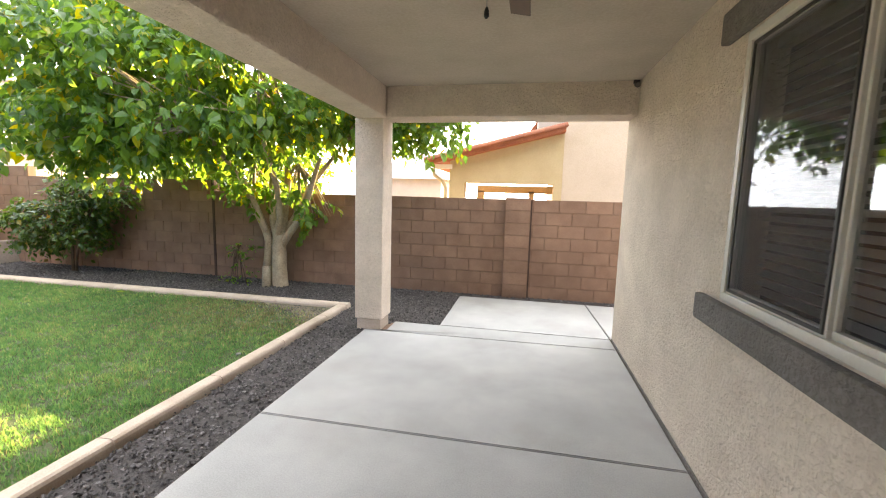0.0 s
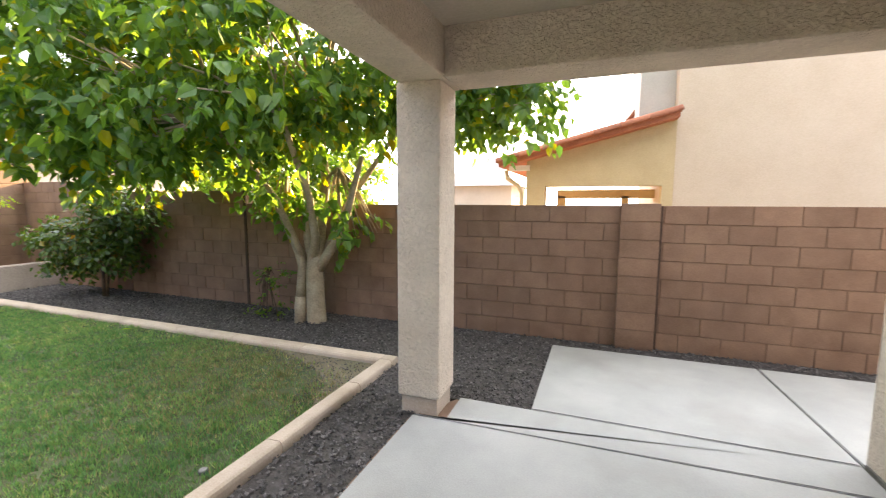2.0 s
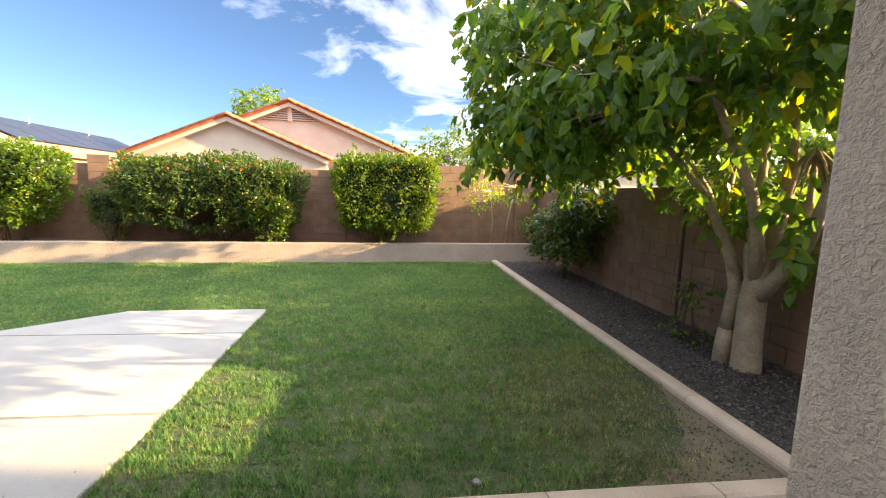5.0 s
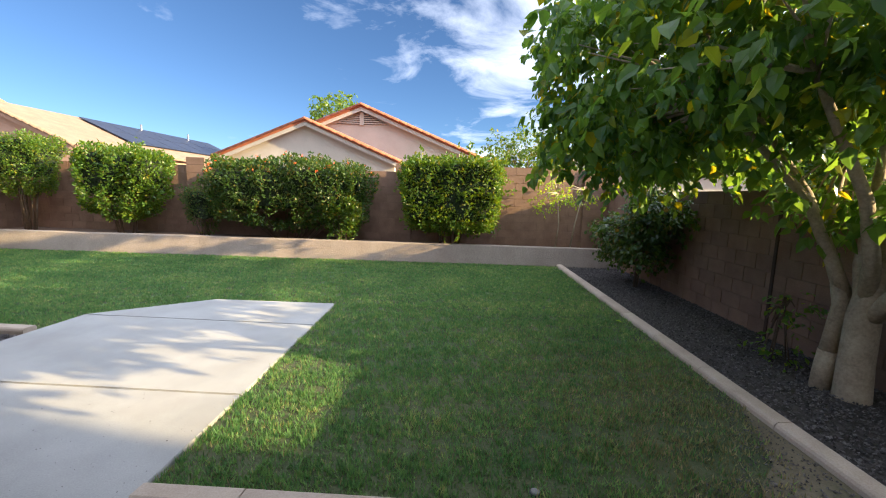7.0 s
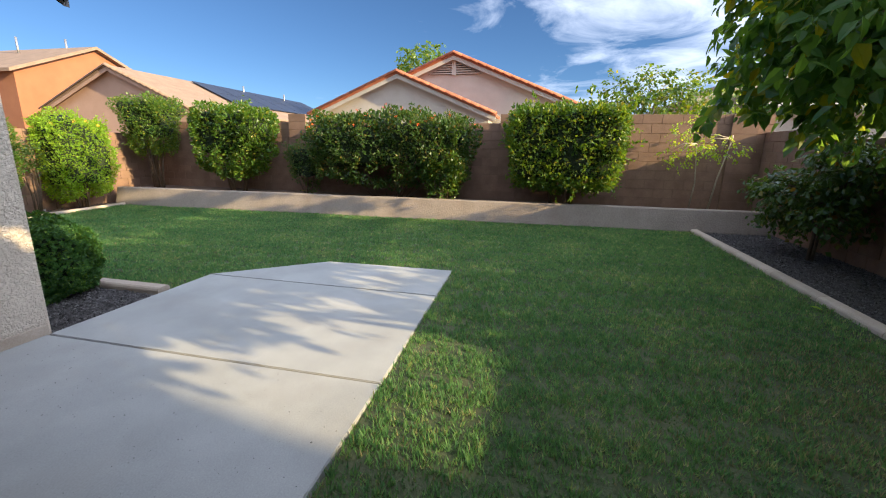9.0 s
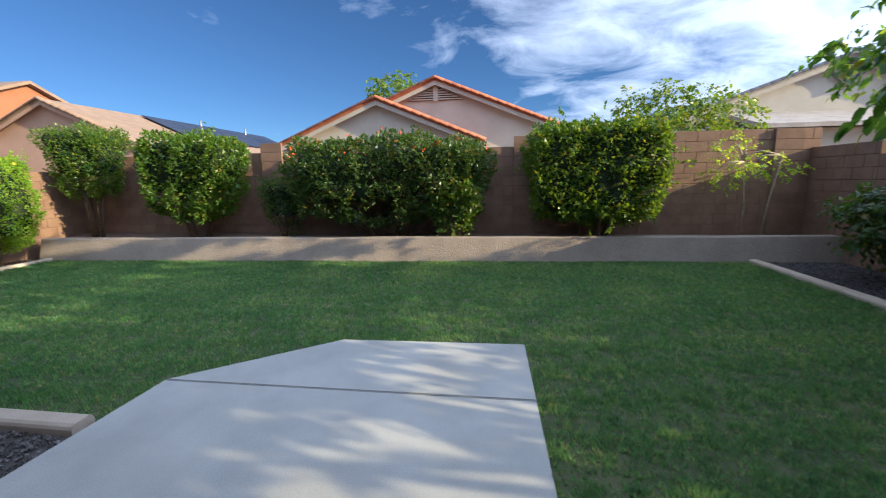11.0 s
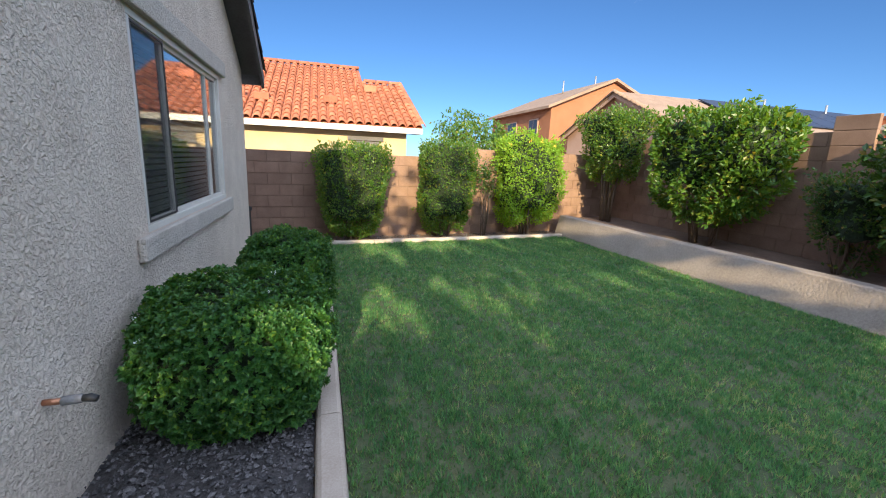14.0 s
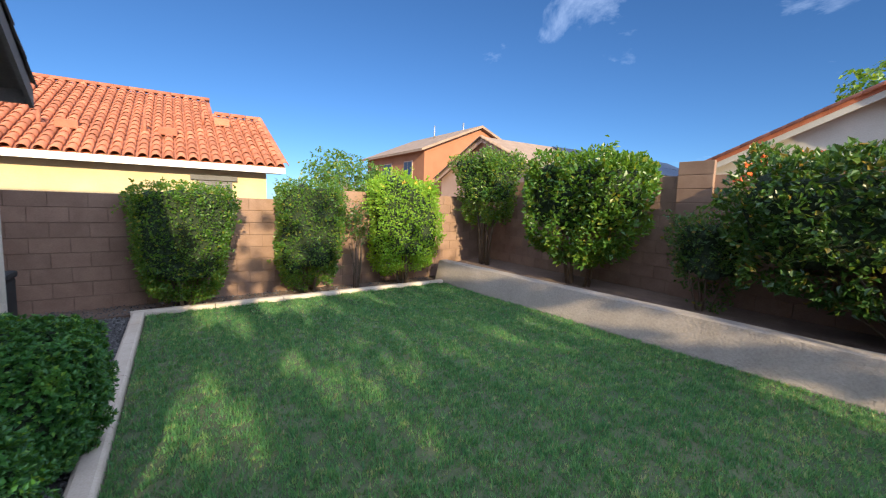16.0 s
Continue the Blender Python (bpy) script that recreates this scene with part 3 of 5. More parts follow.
def open_box(x0, y0, z0, x1, y1, z1):
    """Five inner faces of a room; open towards -y."""
    bm = bmesh.new()
    v = {(i, j, k): bm.verts.new((x, y, z)) for i, x in enumerate((x0, x1)) for j, y in enumerate((y0, y1)) for k, z in enumerate((z0, z1))}
    for q in (((0, 1, 0), (1, 1, 0), (1, 1, 1), (0, 1, 1)), ((0, 0, 0), (0, 1, 0), (0, 1, 1), (0, 0, 1)), ((1, 0, 0), (1, 1, 0), (1, 1, 1), (1, 0, 1)), ((0, 0, 0), (1, 0, 0), (1, 1, 0), (0, 1, 0)), ((0, 0, 1), (1, 0, 1), (1, 1, 1), (0, 1, 1))):
        bm.faces.new([v[k] for k in q])
    return bm


def pierced(a, b, thick, z0, z1, holes):
    """A wall slab from a to b on plan with rectangular holes (s0, s1, h0, h1); thickness to the left of the way, outer face on the line."""
    run = math.hypot(b[0] - a[0], b[1] - a[1])
    xs = sorted({0.0, run, *(h[0] for h in holes), *(h[1] for h in holes)})
    zs = sorted({z0, z1, *(h[2] for h in holes), *(h[3] for h in holes)})
    bm = bmesh.new()
    way = Vector((b[0] - a[0], b[1] - a[1], 0)).normalized()
    side = Vector((-way.y, way.x, 0))
    for x0, x1 in zip(xs, xs[1:]):
        for c0, c1 in zip(zs, zs[1:]):
            mx_, mz = (x0 + x1) / 2, (c0 + c1) / 2
            if any(h[0] < mx_ < h[1] and h[2] < mz < h[3] for h in holes):
                continue
            box(bm, x0, 0, c0, x1, thick, c1)
    bmesh.ops.remove_doubles(bm, verts=bm.verts, dist=0.0005)
    kill = [f for f in bm.faces if any(g is not f and (g.calc_center_median() - f.calc_center_median()).length < 1e-4 for e in f.edges for g in e.link_faces)]
    bmesh.ops.delete(bm, geom=list(set(kill)), context="FACES")
    m = Matrix.Translation((a[0], a[1], 0)) @ Matrix(((way.x, side.x, 0, 0), (way.y, side.y, 0, 0), (0, 0, 1, 0), (0, 0, 0, 1)))
    bmesh.ops.transform(bm, matrix=m, verts=bm.verts)
    bmesh.ops.recalc_face_normals(bm, faces=bm.faces)
    return bm


# ---------------------------------------------------------------- ground
solid("ground", prism([(-160, -160), (160, -160), (160, 160), (-160, 160)], -0.5, -0.075), EARTH, "bare dry earth around the yards", "ground")
LAWN_POLY = [(-2.40, 5.24), (-2.40, 1.27), (-6.20, 1.16), (-6.15, -0.57), (-5.20, -1.66), (-4.66, -1.68), (-4.66, -7.66), (-9.70, -8.16), (-10.36, 5.24)]
solid("lawn", prism(LAWN_POLY, -0.06, -0.022), TURF, "soil and thatch under a mown green lawn", "lawn")
BED_NORTH = [(-11.4, 5.37), (-2.26, 5.37), (-2.24, 1.27), (-1.66, 1.27), (-1.66, 4.82), (-0.82, 4.82), (-0.82, 6.45), (4.0, 6.45), (4.0, 6.77), (-11.4, 6.77)]
solid("gravel_bed_north", prism(BED_NORTH, -0.07, -0.03), GRAVEL, "bed of dark crushed gravel along the block wall", "gravel bed")
BED_WING = [(-3.40, -1.66), (-4.49, -1.66), (-4.49, -7.72), (-2.0, -7.6), (-2.0, -7.35), (-3.40, -7.35)]
solid("gravel_bed_wing", prism(BED_WING, -0.07, -0.032), GRAVEL, "strip of dark gravel below the house wall", "gravel bed")
BED_SOUTH = [(-1.5, -7.55), (-4.6, -7.82), (-9.72, -8.30), (-11.4, -8.5), (-11.4, -9.25), (-1.5, -8.2)]
solid("soil_bed_south", prism(BED_SOUTH, -0.07, -0.02), SOIL, "narrow planting bed of reddish soil", "planting bed")

# patio slabs, each panel poured between joints
GAP = 0.014
SLABS = [
    [(-1.66, 2.40), (1.22, 2.40), (1.22, 4.48), (-1.66, 4.42)],
    [(-1.66, 4.42), (1.22, 4.48), (1.22, 4.82), (-1.40, 4.82), (-1.40, 4.43)],
    [(-1.66, -1.66), (1.22, -1.66), (1.22, 2.40), (-1.66, 2.40)],
    [(-3.44, -1.66), (-1.66, -1.66), (-1.66, 1.27), (-3.44, 1.245)],
    [(-5.20, -1.66), (-3.44, -1.66), (-3.44, 1.245), (-5.20, 1.19)],
    [(-6.15, -0.57), (-5.20, -1.66), (-5.20, 1.19), (-6.20, 1.16)],
    [(-0.82, 4.82), (1.22, 4.82), (1.15, 6.45), (-0.82, 6.45)],
    [(1.22, 4.82), (4.0, 4.82), (4.0, 6.45), (1.15, 6.45)],
]
patio = thing("patio", "pale broom-finished concrete patio with sawn joints", "patio", kind="structure")
for pts in SLABS:
    cx, cy = sum(p[0] for p in pts) / len(pts), sum(p[1] for p in pts) / len(pts)
    inset = []
    for x, y in pts:
        inset.append((x + (GAP / 2 if x < cx else -GAP / 2), y + (GAP / 2 if y < cy else -GAP / 2)))
    bm = prism(inset, -0.12, 0.0)
    top = [e for e in bm.edges if all(abs(v.co.z) < 1e-5 for v in e.verts)]
    bmesh.ops.bevel(bm, geom=top, offset=0.006, segments=2, affect="EDGES")
    part("slab", bm, CONCRETE, patio)
solid("slab_bed", prism([(-1.68, -1.7), (1.3, -1.7), (1.3, 4.84), (-1.42, 4.84), (-1.68, 4.40)], -0.07, -0.028), MORTAR, "dark dirt in the slab joints", "joint")
solid("slab_bed_west", prism([(-6.10, -0.55), (-5.18, -1.62), (-1.66, -1.62), (-1.66, 1.22), (-6.12, 1.12)], -0.07, -0.028), MORTAR, "dark dirt in the slab joints", "joint")


def curb(label, a, b, lengths, width=0.15, top=0.045, side=1):
    """Cast kerb pieces, rounded on top, laid from a to b; they lie to the left of the way."""
    run = math.hypot(b[0] - a[0], b[1] - a[1])
    way = Vector((b[0] - a[0], b[1] - a[1])).normalized()
    ob = thing("curb", label, "curb", kind="structure")
    s = 0.0
    i = 0
    while s < run - 0.05:
        e = min(run, s + lengths[i % len(lengths)])
        if run - e < 0.3:
            e = run
        p0, p1 = Vector(a) + way * (s + 0.004), Vector(a) + way * (e - 0.004)
        w = width
        prof = [(0, -0.08), (0, top - 0.030), (0.008, top - 0.010), (0.026, top), (w - 0.03, top - 0.004), (w - 0.01, top - 0.016), (w, top - 0.034), (w, -0.08)]
        part("curb_piece", extrude_profile([(u, z) for u, z in prof], p0, p1), CURB, ob)
        s, i = e, i + 1
    return ob


curb("cast concrete lawn curb beside the patio gravel", (-2.26, 1.27), (-2.26, 5.24), [0.55, 0.95, 0.93, 0.96, 0.6])
curb("cast concrete lawn curb along the gravel bed", (-2.25, 5.235), (-10.40, 5.235), [0.14, 0.98, 0.99, 0.93, 0.95, 0.97], side=-1).location = (0, 0.15, 0)
curb("cast concrete lawn curb beside the house shrubs", (-4.65, -1.68), (-4.65, -7.66), [0.77, 0.95, 0.97, 0.95, 0.96])
curb("cast concrete lawn curb along the hedge bed", (-4.49, -7.66), (-9.72, -8.16), [1.0, 0.97, 0.95, 0.98])

# ---------------------------------------------------------------- raised bed and its retaining wall
R0, R1 = (-10.42, 6.75), (-9.66, -8.45)
bm = extrude_profile([(0, -0.2), (0, 0.0), (-0.10, 0.41), (-0.115, 0.425), (-0.30, 0.425), (-0.31, 0.40), (-0.31, -0.2)], R0, R1)
bmesh.ops.subdivide_edges(bm, edges=[e for e in bm.edges if e.calc_length() > 3], cuts=60)
for v in bm.verts:
    v.co.x += 0.010 * noise.noise(v.co * 1.7)
    v.co.z += 0.008 * noise.noise(v.co * 0.9) if v.co.z > 0.2 else 0.0
solid("retaining_wall", bm, RETAIN, "low battered stucco retaining wall with worn paint", "retaining wall")
bm = prism([(-10.70, 6.76), (-9.94, -8.47), (-11.5, -9.3), (-11.5, 6.76)], 0.1, 0.33)
solid("raised_bed", bm, SOIL, "raised bed of reddish soil behind the retaining wall", "planting bed")

# ---------------------------------------------------------------- own house
WZ = 2.86
solid("house_wall_east", pierced((1.23, -1.66), (1.23, 4.82), -0.2, -0.1, WZ, [(1.66, 3.96, 1.09, 2.455)]), STUCCO, "beige rough stucco house wall by the patio", "wall")
solid("house_wall_north", pierced((1.235, 4.82), (6.5, 4.82), -0.2, -0.1, 3.3, []), STUCCO, "beige rough stucco end wall of the house", "wall")
solid("wing_wall_north", pierced((-3.27, -1.66), (1.23, -1.66), -0.2, 0.02, WZ, [(0.32, 1.94, 1.06, 2.40)]), STUCCO, "beige rough stucco wall of the wing", "wall")
solid("wing_footing", boxed(-3.455, -1.86, -0.1, 1.23, -1.652, 0.085, bevel=0.008), CURB, "bare concrete footing below the stucco", "footing")
solid("patio_house_footing", boxed(1.218, -1.6, -0.1, 1.3, 4.81, 0.02, bevel=0.004), TRIM, "thin dark grey strip where slab meets wall", "footing")
bm = pierced((-3.47, -7.2), (-3.47, -1.66), -0.2, -0.1, 2.70, [(1.57, 3.95, 1.00, 2.36)])
solid("wing_wall_west", bm, STUCCO, "rough stucco gable wall of the wing", "wall")
bm = bmesh.new()
ga = [(-7.2, 2.70), (-1.66, 2.70), (-4.3, 4.45)]
f0 = [bm.verts.new((-3.47, y, z)) for y, z in ga]
f1 = [bm.verts.new((-3.27, y, z)) for y, z in ga]
bm.faces.new(f0), bm.faces.new(f1[::-1])
for i in range(3):
    bm.faces.new((f0[i], f0[(i + 1) % 3], f1[(i + 1) % 3], f1[i]))
bmesh.ops.recalc_face_normals(bm, faces=bm.faces)
solid("wing_gable", bm, STUCCO, "stucco gable above the wing wall", "wall")
solid("wing_wall_south", pierced((-3.27, -7.2), (2.0, -7.2), 0.2, -0.1, 2.7, []), STUCCO, "stucco rear wall of the wing", "wall")

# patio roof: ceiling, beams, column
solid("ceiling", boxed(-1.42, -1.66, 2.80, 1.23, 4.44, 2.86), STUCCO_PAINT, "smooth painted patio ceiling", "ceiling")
bm = boxed(-1.78, -3.2, 2.47, -1.42, 4.82, 2.98, bevel=0.02)
solid("beam_west", bm, STUCCO, "stucco beam along the open side of the patio", "beam")
bm = boxed(-1.42, 4.44, 2.47, 1.235, 4.82, 2.98, bevel=0.02)
solid("beam_north", bm, STUCCO, "stucco beam across the end of the patio", "beam")
solid("patio_roof_deck", boxed(-1.95, -1.66, 2.99, 6.5, 4.98, 3.06), FASCIA, "roof deck above the patio", "roof")
column = thing("patio_column", "square stucco column standing on the patio corner", "column", kind="structure", at=(-1.63, 4.645, 0))
part("shaft", boxed(-0.172, -0.175, 0.11, 0.172, 0.175, 2.48, bevel=0.018), STUCCO, column)
part("plinth", boxed(-0.15, -0.152, -0.05, 0.15, 0.152, 0.11, bevel=0.006), CURB, column, "bare concrete base set back below the stucco")

w = window("window_1", "wide sliding window with half-shut grey blinds beside the patio", (1.23, 2.30, 1.09), -90, 2.30, 1.365, [(0.045, 0.80, 0.045, 1.32), (0.78, 1.55, 0.045, 1.32), (1.53, 2.255, 0.045, 1.32)], 0)
w = window("window_2", "single-hung window with closed blinds facing the patio slab", (-1.33, -1.66, 1.06), 180, 1.62, 1.34, [(0.045, 1.575, 0.045, 0.68), (0.045, 1.575, 0.66, 1.295)], -1)
w = window("window_3", "three-part sliding window with blinds in the gable wall", (-3.47, -3.25, 1.00), -90, 2.38, 1.36, [(0.045, 0.64, 0.045, 1.315), (0.62, 1.92, 0.045, 1.315), (1.90, 2.335, 0.045, 1.315)], 0, trim=TRIM_PALE)

# wing roof: planes, fascia and rows of tiles along the rake
wing_roof = thing("wing_roof", "grey-brown tiled gable roof of the wing with dark fascia boards", "roof", kind="structure")
EY0, EY1, RY, EZ, RZ_ = -7.35, -1.26, -4.3, 2.66, 4.62
for y0 in (EY0, EY1):
    bm = bmesh.new()
    q = [(-3.74, y0, EZ), (2.6, y0, EZ), (2.6, RY, RZ_), (-3.74, RY, RZ_)]
    lo = [bm.verts.new(p) for p in q]
    hi = [bm.verts.new((x, y, z + 0.05)) for x, y, z in q]
    bm.faces.new(lo), bm.faces.new(hi)
    for i in range(4):
        bm.faces.new((lo[i], lo[(i + 1) % 4], hi[(i + 1) % 4], hi[i]))
    bmesh.ops.recalc_face_normals(bm, faces=bm.faces)
    part("roof_plane", bm, FASCIA, wing_roof)
    part("eave_board", boxed(-3.74, y0 - 0.02, EZ - 0.13, 2.6, y0 + 0.02, EZ + 0.02), FASCIA, wing_roof)
    bm = bmesh.new()
    a_, b_ = Vector((-3.76, y0, EZ)), Vector((-3.76, RY, RZ_))
    for dx0, dx1, dz0, dz1 in ((0, 0.04, -0.17, 0.03),):
        vs = [bm.verts.new(p + Vector((dx, 0, dz))) for p in (a_, b_) for dx in (dx0, dx1) for dz in (dz0, dz1)]
        for k in ((0, 1, 3, 2), (4, 5, 7, 6), (0, 1, 5, 4), (2, 3, 7, 6), (0, 2, 6, 4), (1, 3, 7, 5)):
            bm.faces.new([vs[i] for i in k])
    bmesh.ops.recalc_face_normals(bm, faces=bm.faces)
    part("barge_board", bm, FASCIA, wing_roof)


def barrel(length, radius, mat, thick=0.018, sides=8, name="tile"):
    """A half-round roof tile lying along +y, slightly tapered; the origin is in its lower front."""
    bm = bmesh.new()
    rings = []
    for y, r in ((0, radius), (length, radius * 0.86)):
        for rr in (r, r - thick):
            rings.append([bm.verts.new((rr * math.cos(math.pi * k / sides), y, rr * math.sin(math.pi * k / sides))) for k in range(sides + 1)])
    o0, i0, o1, i1 = rings
    for k in range(sides):
        for q in ((o0[k], o0[k + 1], o1[k + 1], o1[k]), (i0[k], i0[k + 1], i1[k + 1], i1[k]), (o0[k], o0[k + 1], i0[k + 1], i0[k])):
            f = bm.faces.new(q)
            f.smooth = True
    for k in (0, sides):
        bm.faces.new((o0[k], i0[k], i1[k], o1[k]))
    bmesh.ops.recalc_face_normals(bm, faces=bm.faces)
    return mesh_of(name, bm, mat)


def tiles_along(parent, mesh, a, b, step, lift=0.0, name="rake_tile", tilt=2.0):
    """Overlapping round tiles from a (low) to b (high)."""
    a, b = Vector(a), Vector(b)
    d = b - a
    n = int(d.length / step)
    turn = d.to_track_quat("Y", "Z").to_matrix().to_4x4()
    for i in range(n):
        ob = new(name, mesh)
        ob.parent = parent
        ob.matrix_local = Matrix.Translation(a + d * (i / n) + Vector((0, 0, lift))) @ turn @ pose(0, 0, 0, tilt, random.uniform(-2, 2), random.uniform(-1, 1))


DARK_BARREL = barrel(0.42, 0.11, TILE_DARK)
for y0 in (EY0, EY1):
    for k in range(3):
        tiles_along(wing_roof, DARK_BARREL, (-3.69 + 0.24 * k, y0, EZ + 0.05), (-3.69 + 0.24 * k, RY, RZ_ + 0.05), 0.37)
for k in range(3, 26):
    tiles_along(wing_roof, DARK_BARREL, (-3.69 + 0.24 * k, EY1, EZ + 0.05), (-3.69 + 0.24 * k, EY1 - 0.8, EZ + 0.05 + 0.8 * 0.4), 0.37)

# ceiling fan, sensor light
fan = thing("ceiling_fan", "dark ceiling fan hanging still below the patio ceiling", "ceiling fan", at=(0.08, 1.86, 2.80))
part("canopy", tube(bmesh.new(), [(0, 0, 0), (0, 0, -0.04), (0, 0, -0.06)], [0.07, 0.065, 0.03], 20), FANWOOD, fan)
part("rod", tube(bmesh.new(), [(0, 0, -0.05), (0, 0, -0.10)], [0.012, 0.012], 10), FANWOOD, fan)
part("motor", tube(bmesh.new(), [(0, 0, -0.08), (0, 0, -0.10), (0, 0, -0.21), (0, 0, -0.26), (0, 0, -0.285)], [0.05, 0.10, 0.105, 0.08, 0.04], 24), FANWOOD, fan)
for k in range(5):
    a = k * math.tau / 5 + 0.3
    bm = bmesh.new()
    box(bm, 0.14, -0.06, -0.004, 0.62, 0.06, 0.004, 0.003)
    bmesh.ops.transform(bm, matrix=Matrix.Translation((0, 0, -0.12)) @ Matrix.Rotation(a, 4, "Z") @ Matrix.Rotation(radians(11), 4, "X"), verts=bm.verts)
    part("blade", bm, FANWOOD, fan)
part("pull_chain", tube(bmesh.new(), [(-0.12, -0.05, -0.28), (-0.12, -0.05, -0.36)], [0.002, 0.002], 6), METAL, fan)
part("chain_knob", tube(bmesh.new(), [(-0.12, -0.05, -0.355), (-0.12, -0.05, -0.37), (-0.12, -0.05, -0.395), (-0.12, -0.05, -0.405)], [0.004, 0.010, 0.012, 0.004], 10), BLACK, fan)
sensor = thing("sensor_light", "small brown sensor fixture in the ceiling corner", "light fixture", at=(1.19, 4.42, 2.765))
part("base", boxed(-0.03, -0.012, 0.0, 0.03, 0.012, 0.035, bevel=0.004), PLASTIC, sensor)
part("eye", tube(bmesh.new(), [(0, -0.005, 0.005), (0, -0.03, -0.01), (0, -0.055, -0.025)], [0.02, 0.03, 0.026], 14), PLASTIC, sensor)

# hose tap on the wing wall
tap = thing("hose_tap", "copper pipe stub with taped black hose valve on the wall", "tap", at=(-3.47, -2.02, 0.53))
part("pipe", tube(bmesh.new(), [(0.02, 0, 0), (-0.07, 0, 0)], [0.013, 0.013], 12), COPPER, tap)
part("valve", tube(bmesh.new(), [(-0.06, 0, 0), (-0.065, 0, 0), (-0.13, 0, 0.004), (-0.135, 0, 0.004)], [0.012, 0.019, 0.019, 0.014], 12), TAPE, tap)
part("spout", tube(bmesh.new(), [(-0.13, 0, 0.004), (-0.16, 0, 0.004), (-0.185, 0, -0.004)], [0.014, 0.017, 0.013], 12), BLACK, tap)

bin_ = thing("storage_bin", "black plastic bin tucked behind the wing corner", "bin", at=(-3.14, -7.62, -0.03))
part("bin_body", boxed(-0.27, -0.18, 0.0, 0.27, 0.18, 0.60, bevel=0.03), BLACK, bin_)
part("bin_lid", boxed(-0.29, -0.20, 0.60, 0.29, 0.20, 0.68, bevel=0.035), BLACK, bin_)

# ---------------------------------------------------------------- shrubs by the wing
shrub("round_shrub", "dense dark green clipped shrub on gravel by the wall", (-4.07, -2.78, 0.38), (0.55, 0.57, 0.41), -0.03, 9600, BALL_LEAF, 0.027, 2.7, 11, 0.17, 6.0, 4, 0.02, 0.88, flowers=(WHITEFLOWER, 6, 0.1), taper=0.10, shell=0.86, sprig=0.3, rosette=7)
shrub("round_shrub", "smaller dark green clipped shrub beside the curb", (-4.25, -4.20, 0.39), (0.41, 0.50, 0.45), -0.03, 6800, BALL_LEAF, 0.027, 2.7, 12, 0.17, 6.0, 4, 0.02, 0.88, taper=0.10, shell=0.86, sprig=0.3, rosette=7)

# hedge shrubs in the raised bed
G_ = "shrubs in the raised bed"
shrub("hedge_shrub", "tall clipped shrub, ochre-green top over bare stems", (-10.75, -8.15, 1.98), (0.55, 0.82, 0.72), 0.33, 9000, HEDGE_LEAF, 0.055, 4.0, 21, 0.50, 3.4, 8, 0.024, 0.72, gaps=0.10, group=G_, taper=0.38)
shrub("hedge_shrub", "rounded citrus-green shrub with glossy leaves", (-10.75, -5.62, 1.62), (0.6, 1.2, 0.82), 0.33, 9500, HEDGE_LEAF, 0.085, 3.6, 22, 0.55, 2.8, 7, 0.026, 0.62, gaps=0.10, group=G_, taper=0.28, sprig=0.55)
shrub("hedge_shrub", "low dark shrub tucked against the long hedge", (-10.85, -3.65, 0.98), (0.4, 0.5, 0.62), 0.33, 3600, DARK_LEAF, 0.05, 3.0, 23, 0.36, 4.0, 5, 0.014, 0.7, gaps=0.14, group=G_)
shrub("hedge_shrub", "long dense hedge with orange blossoms on thin bare stems", (-10.75, -1.32, 1.40), (0.62, 2.02, 0.78), 0.33, 19000, DARK_LEAF, 0.076, 4.6, 24, 0.60, 2.4, 22, 0.014, 0.55, gaps=0.13, flowers=(FLOWER, 44, 0.6), group=G_, spread=0.62, taper=0.1, sprig=0.45)
shrub("hedge_shrub", "clipped box-shaped shrub with shiny dark leaves", (-10.72, 2.66, 1.58), (0.62, 1.28, 0.86), 0.33, 11500, HEDGE_LEAF, 0.080, 5.5, 25, 0.3, 3.2, 6, 0.035, 0.78, group=G_, gaps=0.04, taper=0.16)
shrub("hedge_shrub", "loose yellowing growth on thin stems before the long hedge", (-10.45, 0.05, 0.98), (0.26, 0.5, 0.42), 0.33, 1700, HEDGE_LEAF, 0.07, 2.4, 26, 0.5, 4.0, 8, 0.010, 0.0, gaps=0.1, group=G_, shell=0.5)
# shrubs in the south bed
G2_ = "shrubs along the south wall"
shrub("hedge_shrub", "soft green clipped shrub before the block wall", (-5.1, -8.02, 0.93), (0.74, 0.44, 0.82), -0.02, 11000, HEDGE_LEAF, 0.044, 4.6, 31, 0.24, 3.4, 7, 0.014, 0.78, group=G2_, taper=0.34)
shrub("hedge_shrub", "upright dark green shrub before the block wall", (-6.95, -8.22, 1.02), (0.58, 0.42, 0.90), -0.02, 9500, HEDGE_LEAF, 0.044, 4.4, 32, 0.28, 3.4, 7, 0.014, 0.78, group=G2_, taper=0.2, gaps=0.05)
shrub("hedge_shrub", "thin straggly shrub with open stems", (-7.86, -8.35, 0.95), (0.34, 0.34, 0.68), -0.02, 1700, DARK_LEAF, 0.05, 2.6, 33, 0.5, 5.2, 9, 0.012, 0.0, gaps=0.3, group=G2_, shell=0.5)
shrub("hedge_shrub", "bright lime-green shrub with a few yellow blossoms", (-8.86, -8.38, 1.18), (0.80, 0.46, 0.94), -0.02, 11500, BRIGHT_LEAF, 0.052, 4.2, 34, 0.36, 3.0, 8, 0.018, 0.74, gaps=0.09, flowers=(YELLOW, 9, -0.6), group=G2_, taper=0.25)


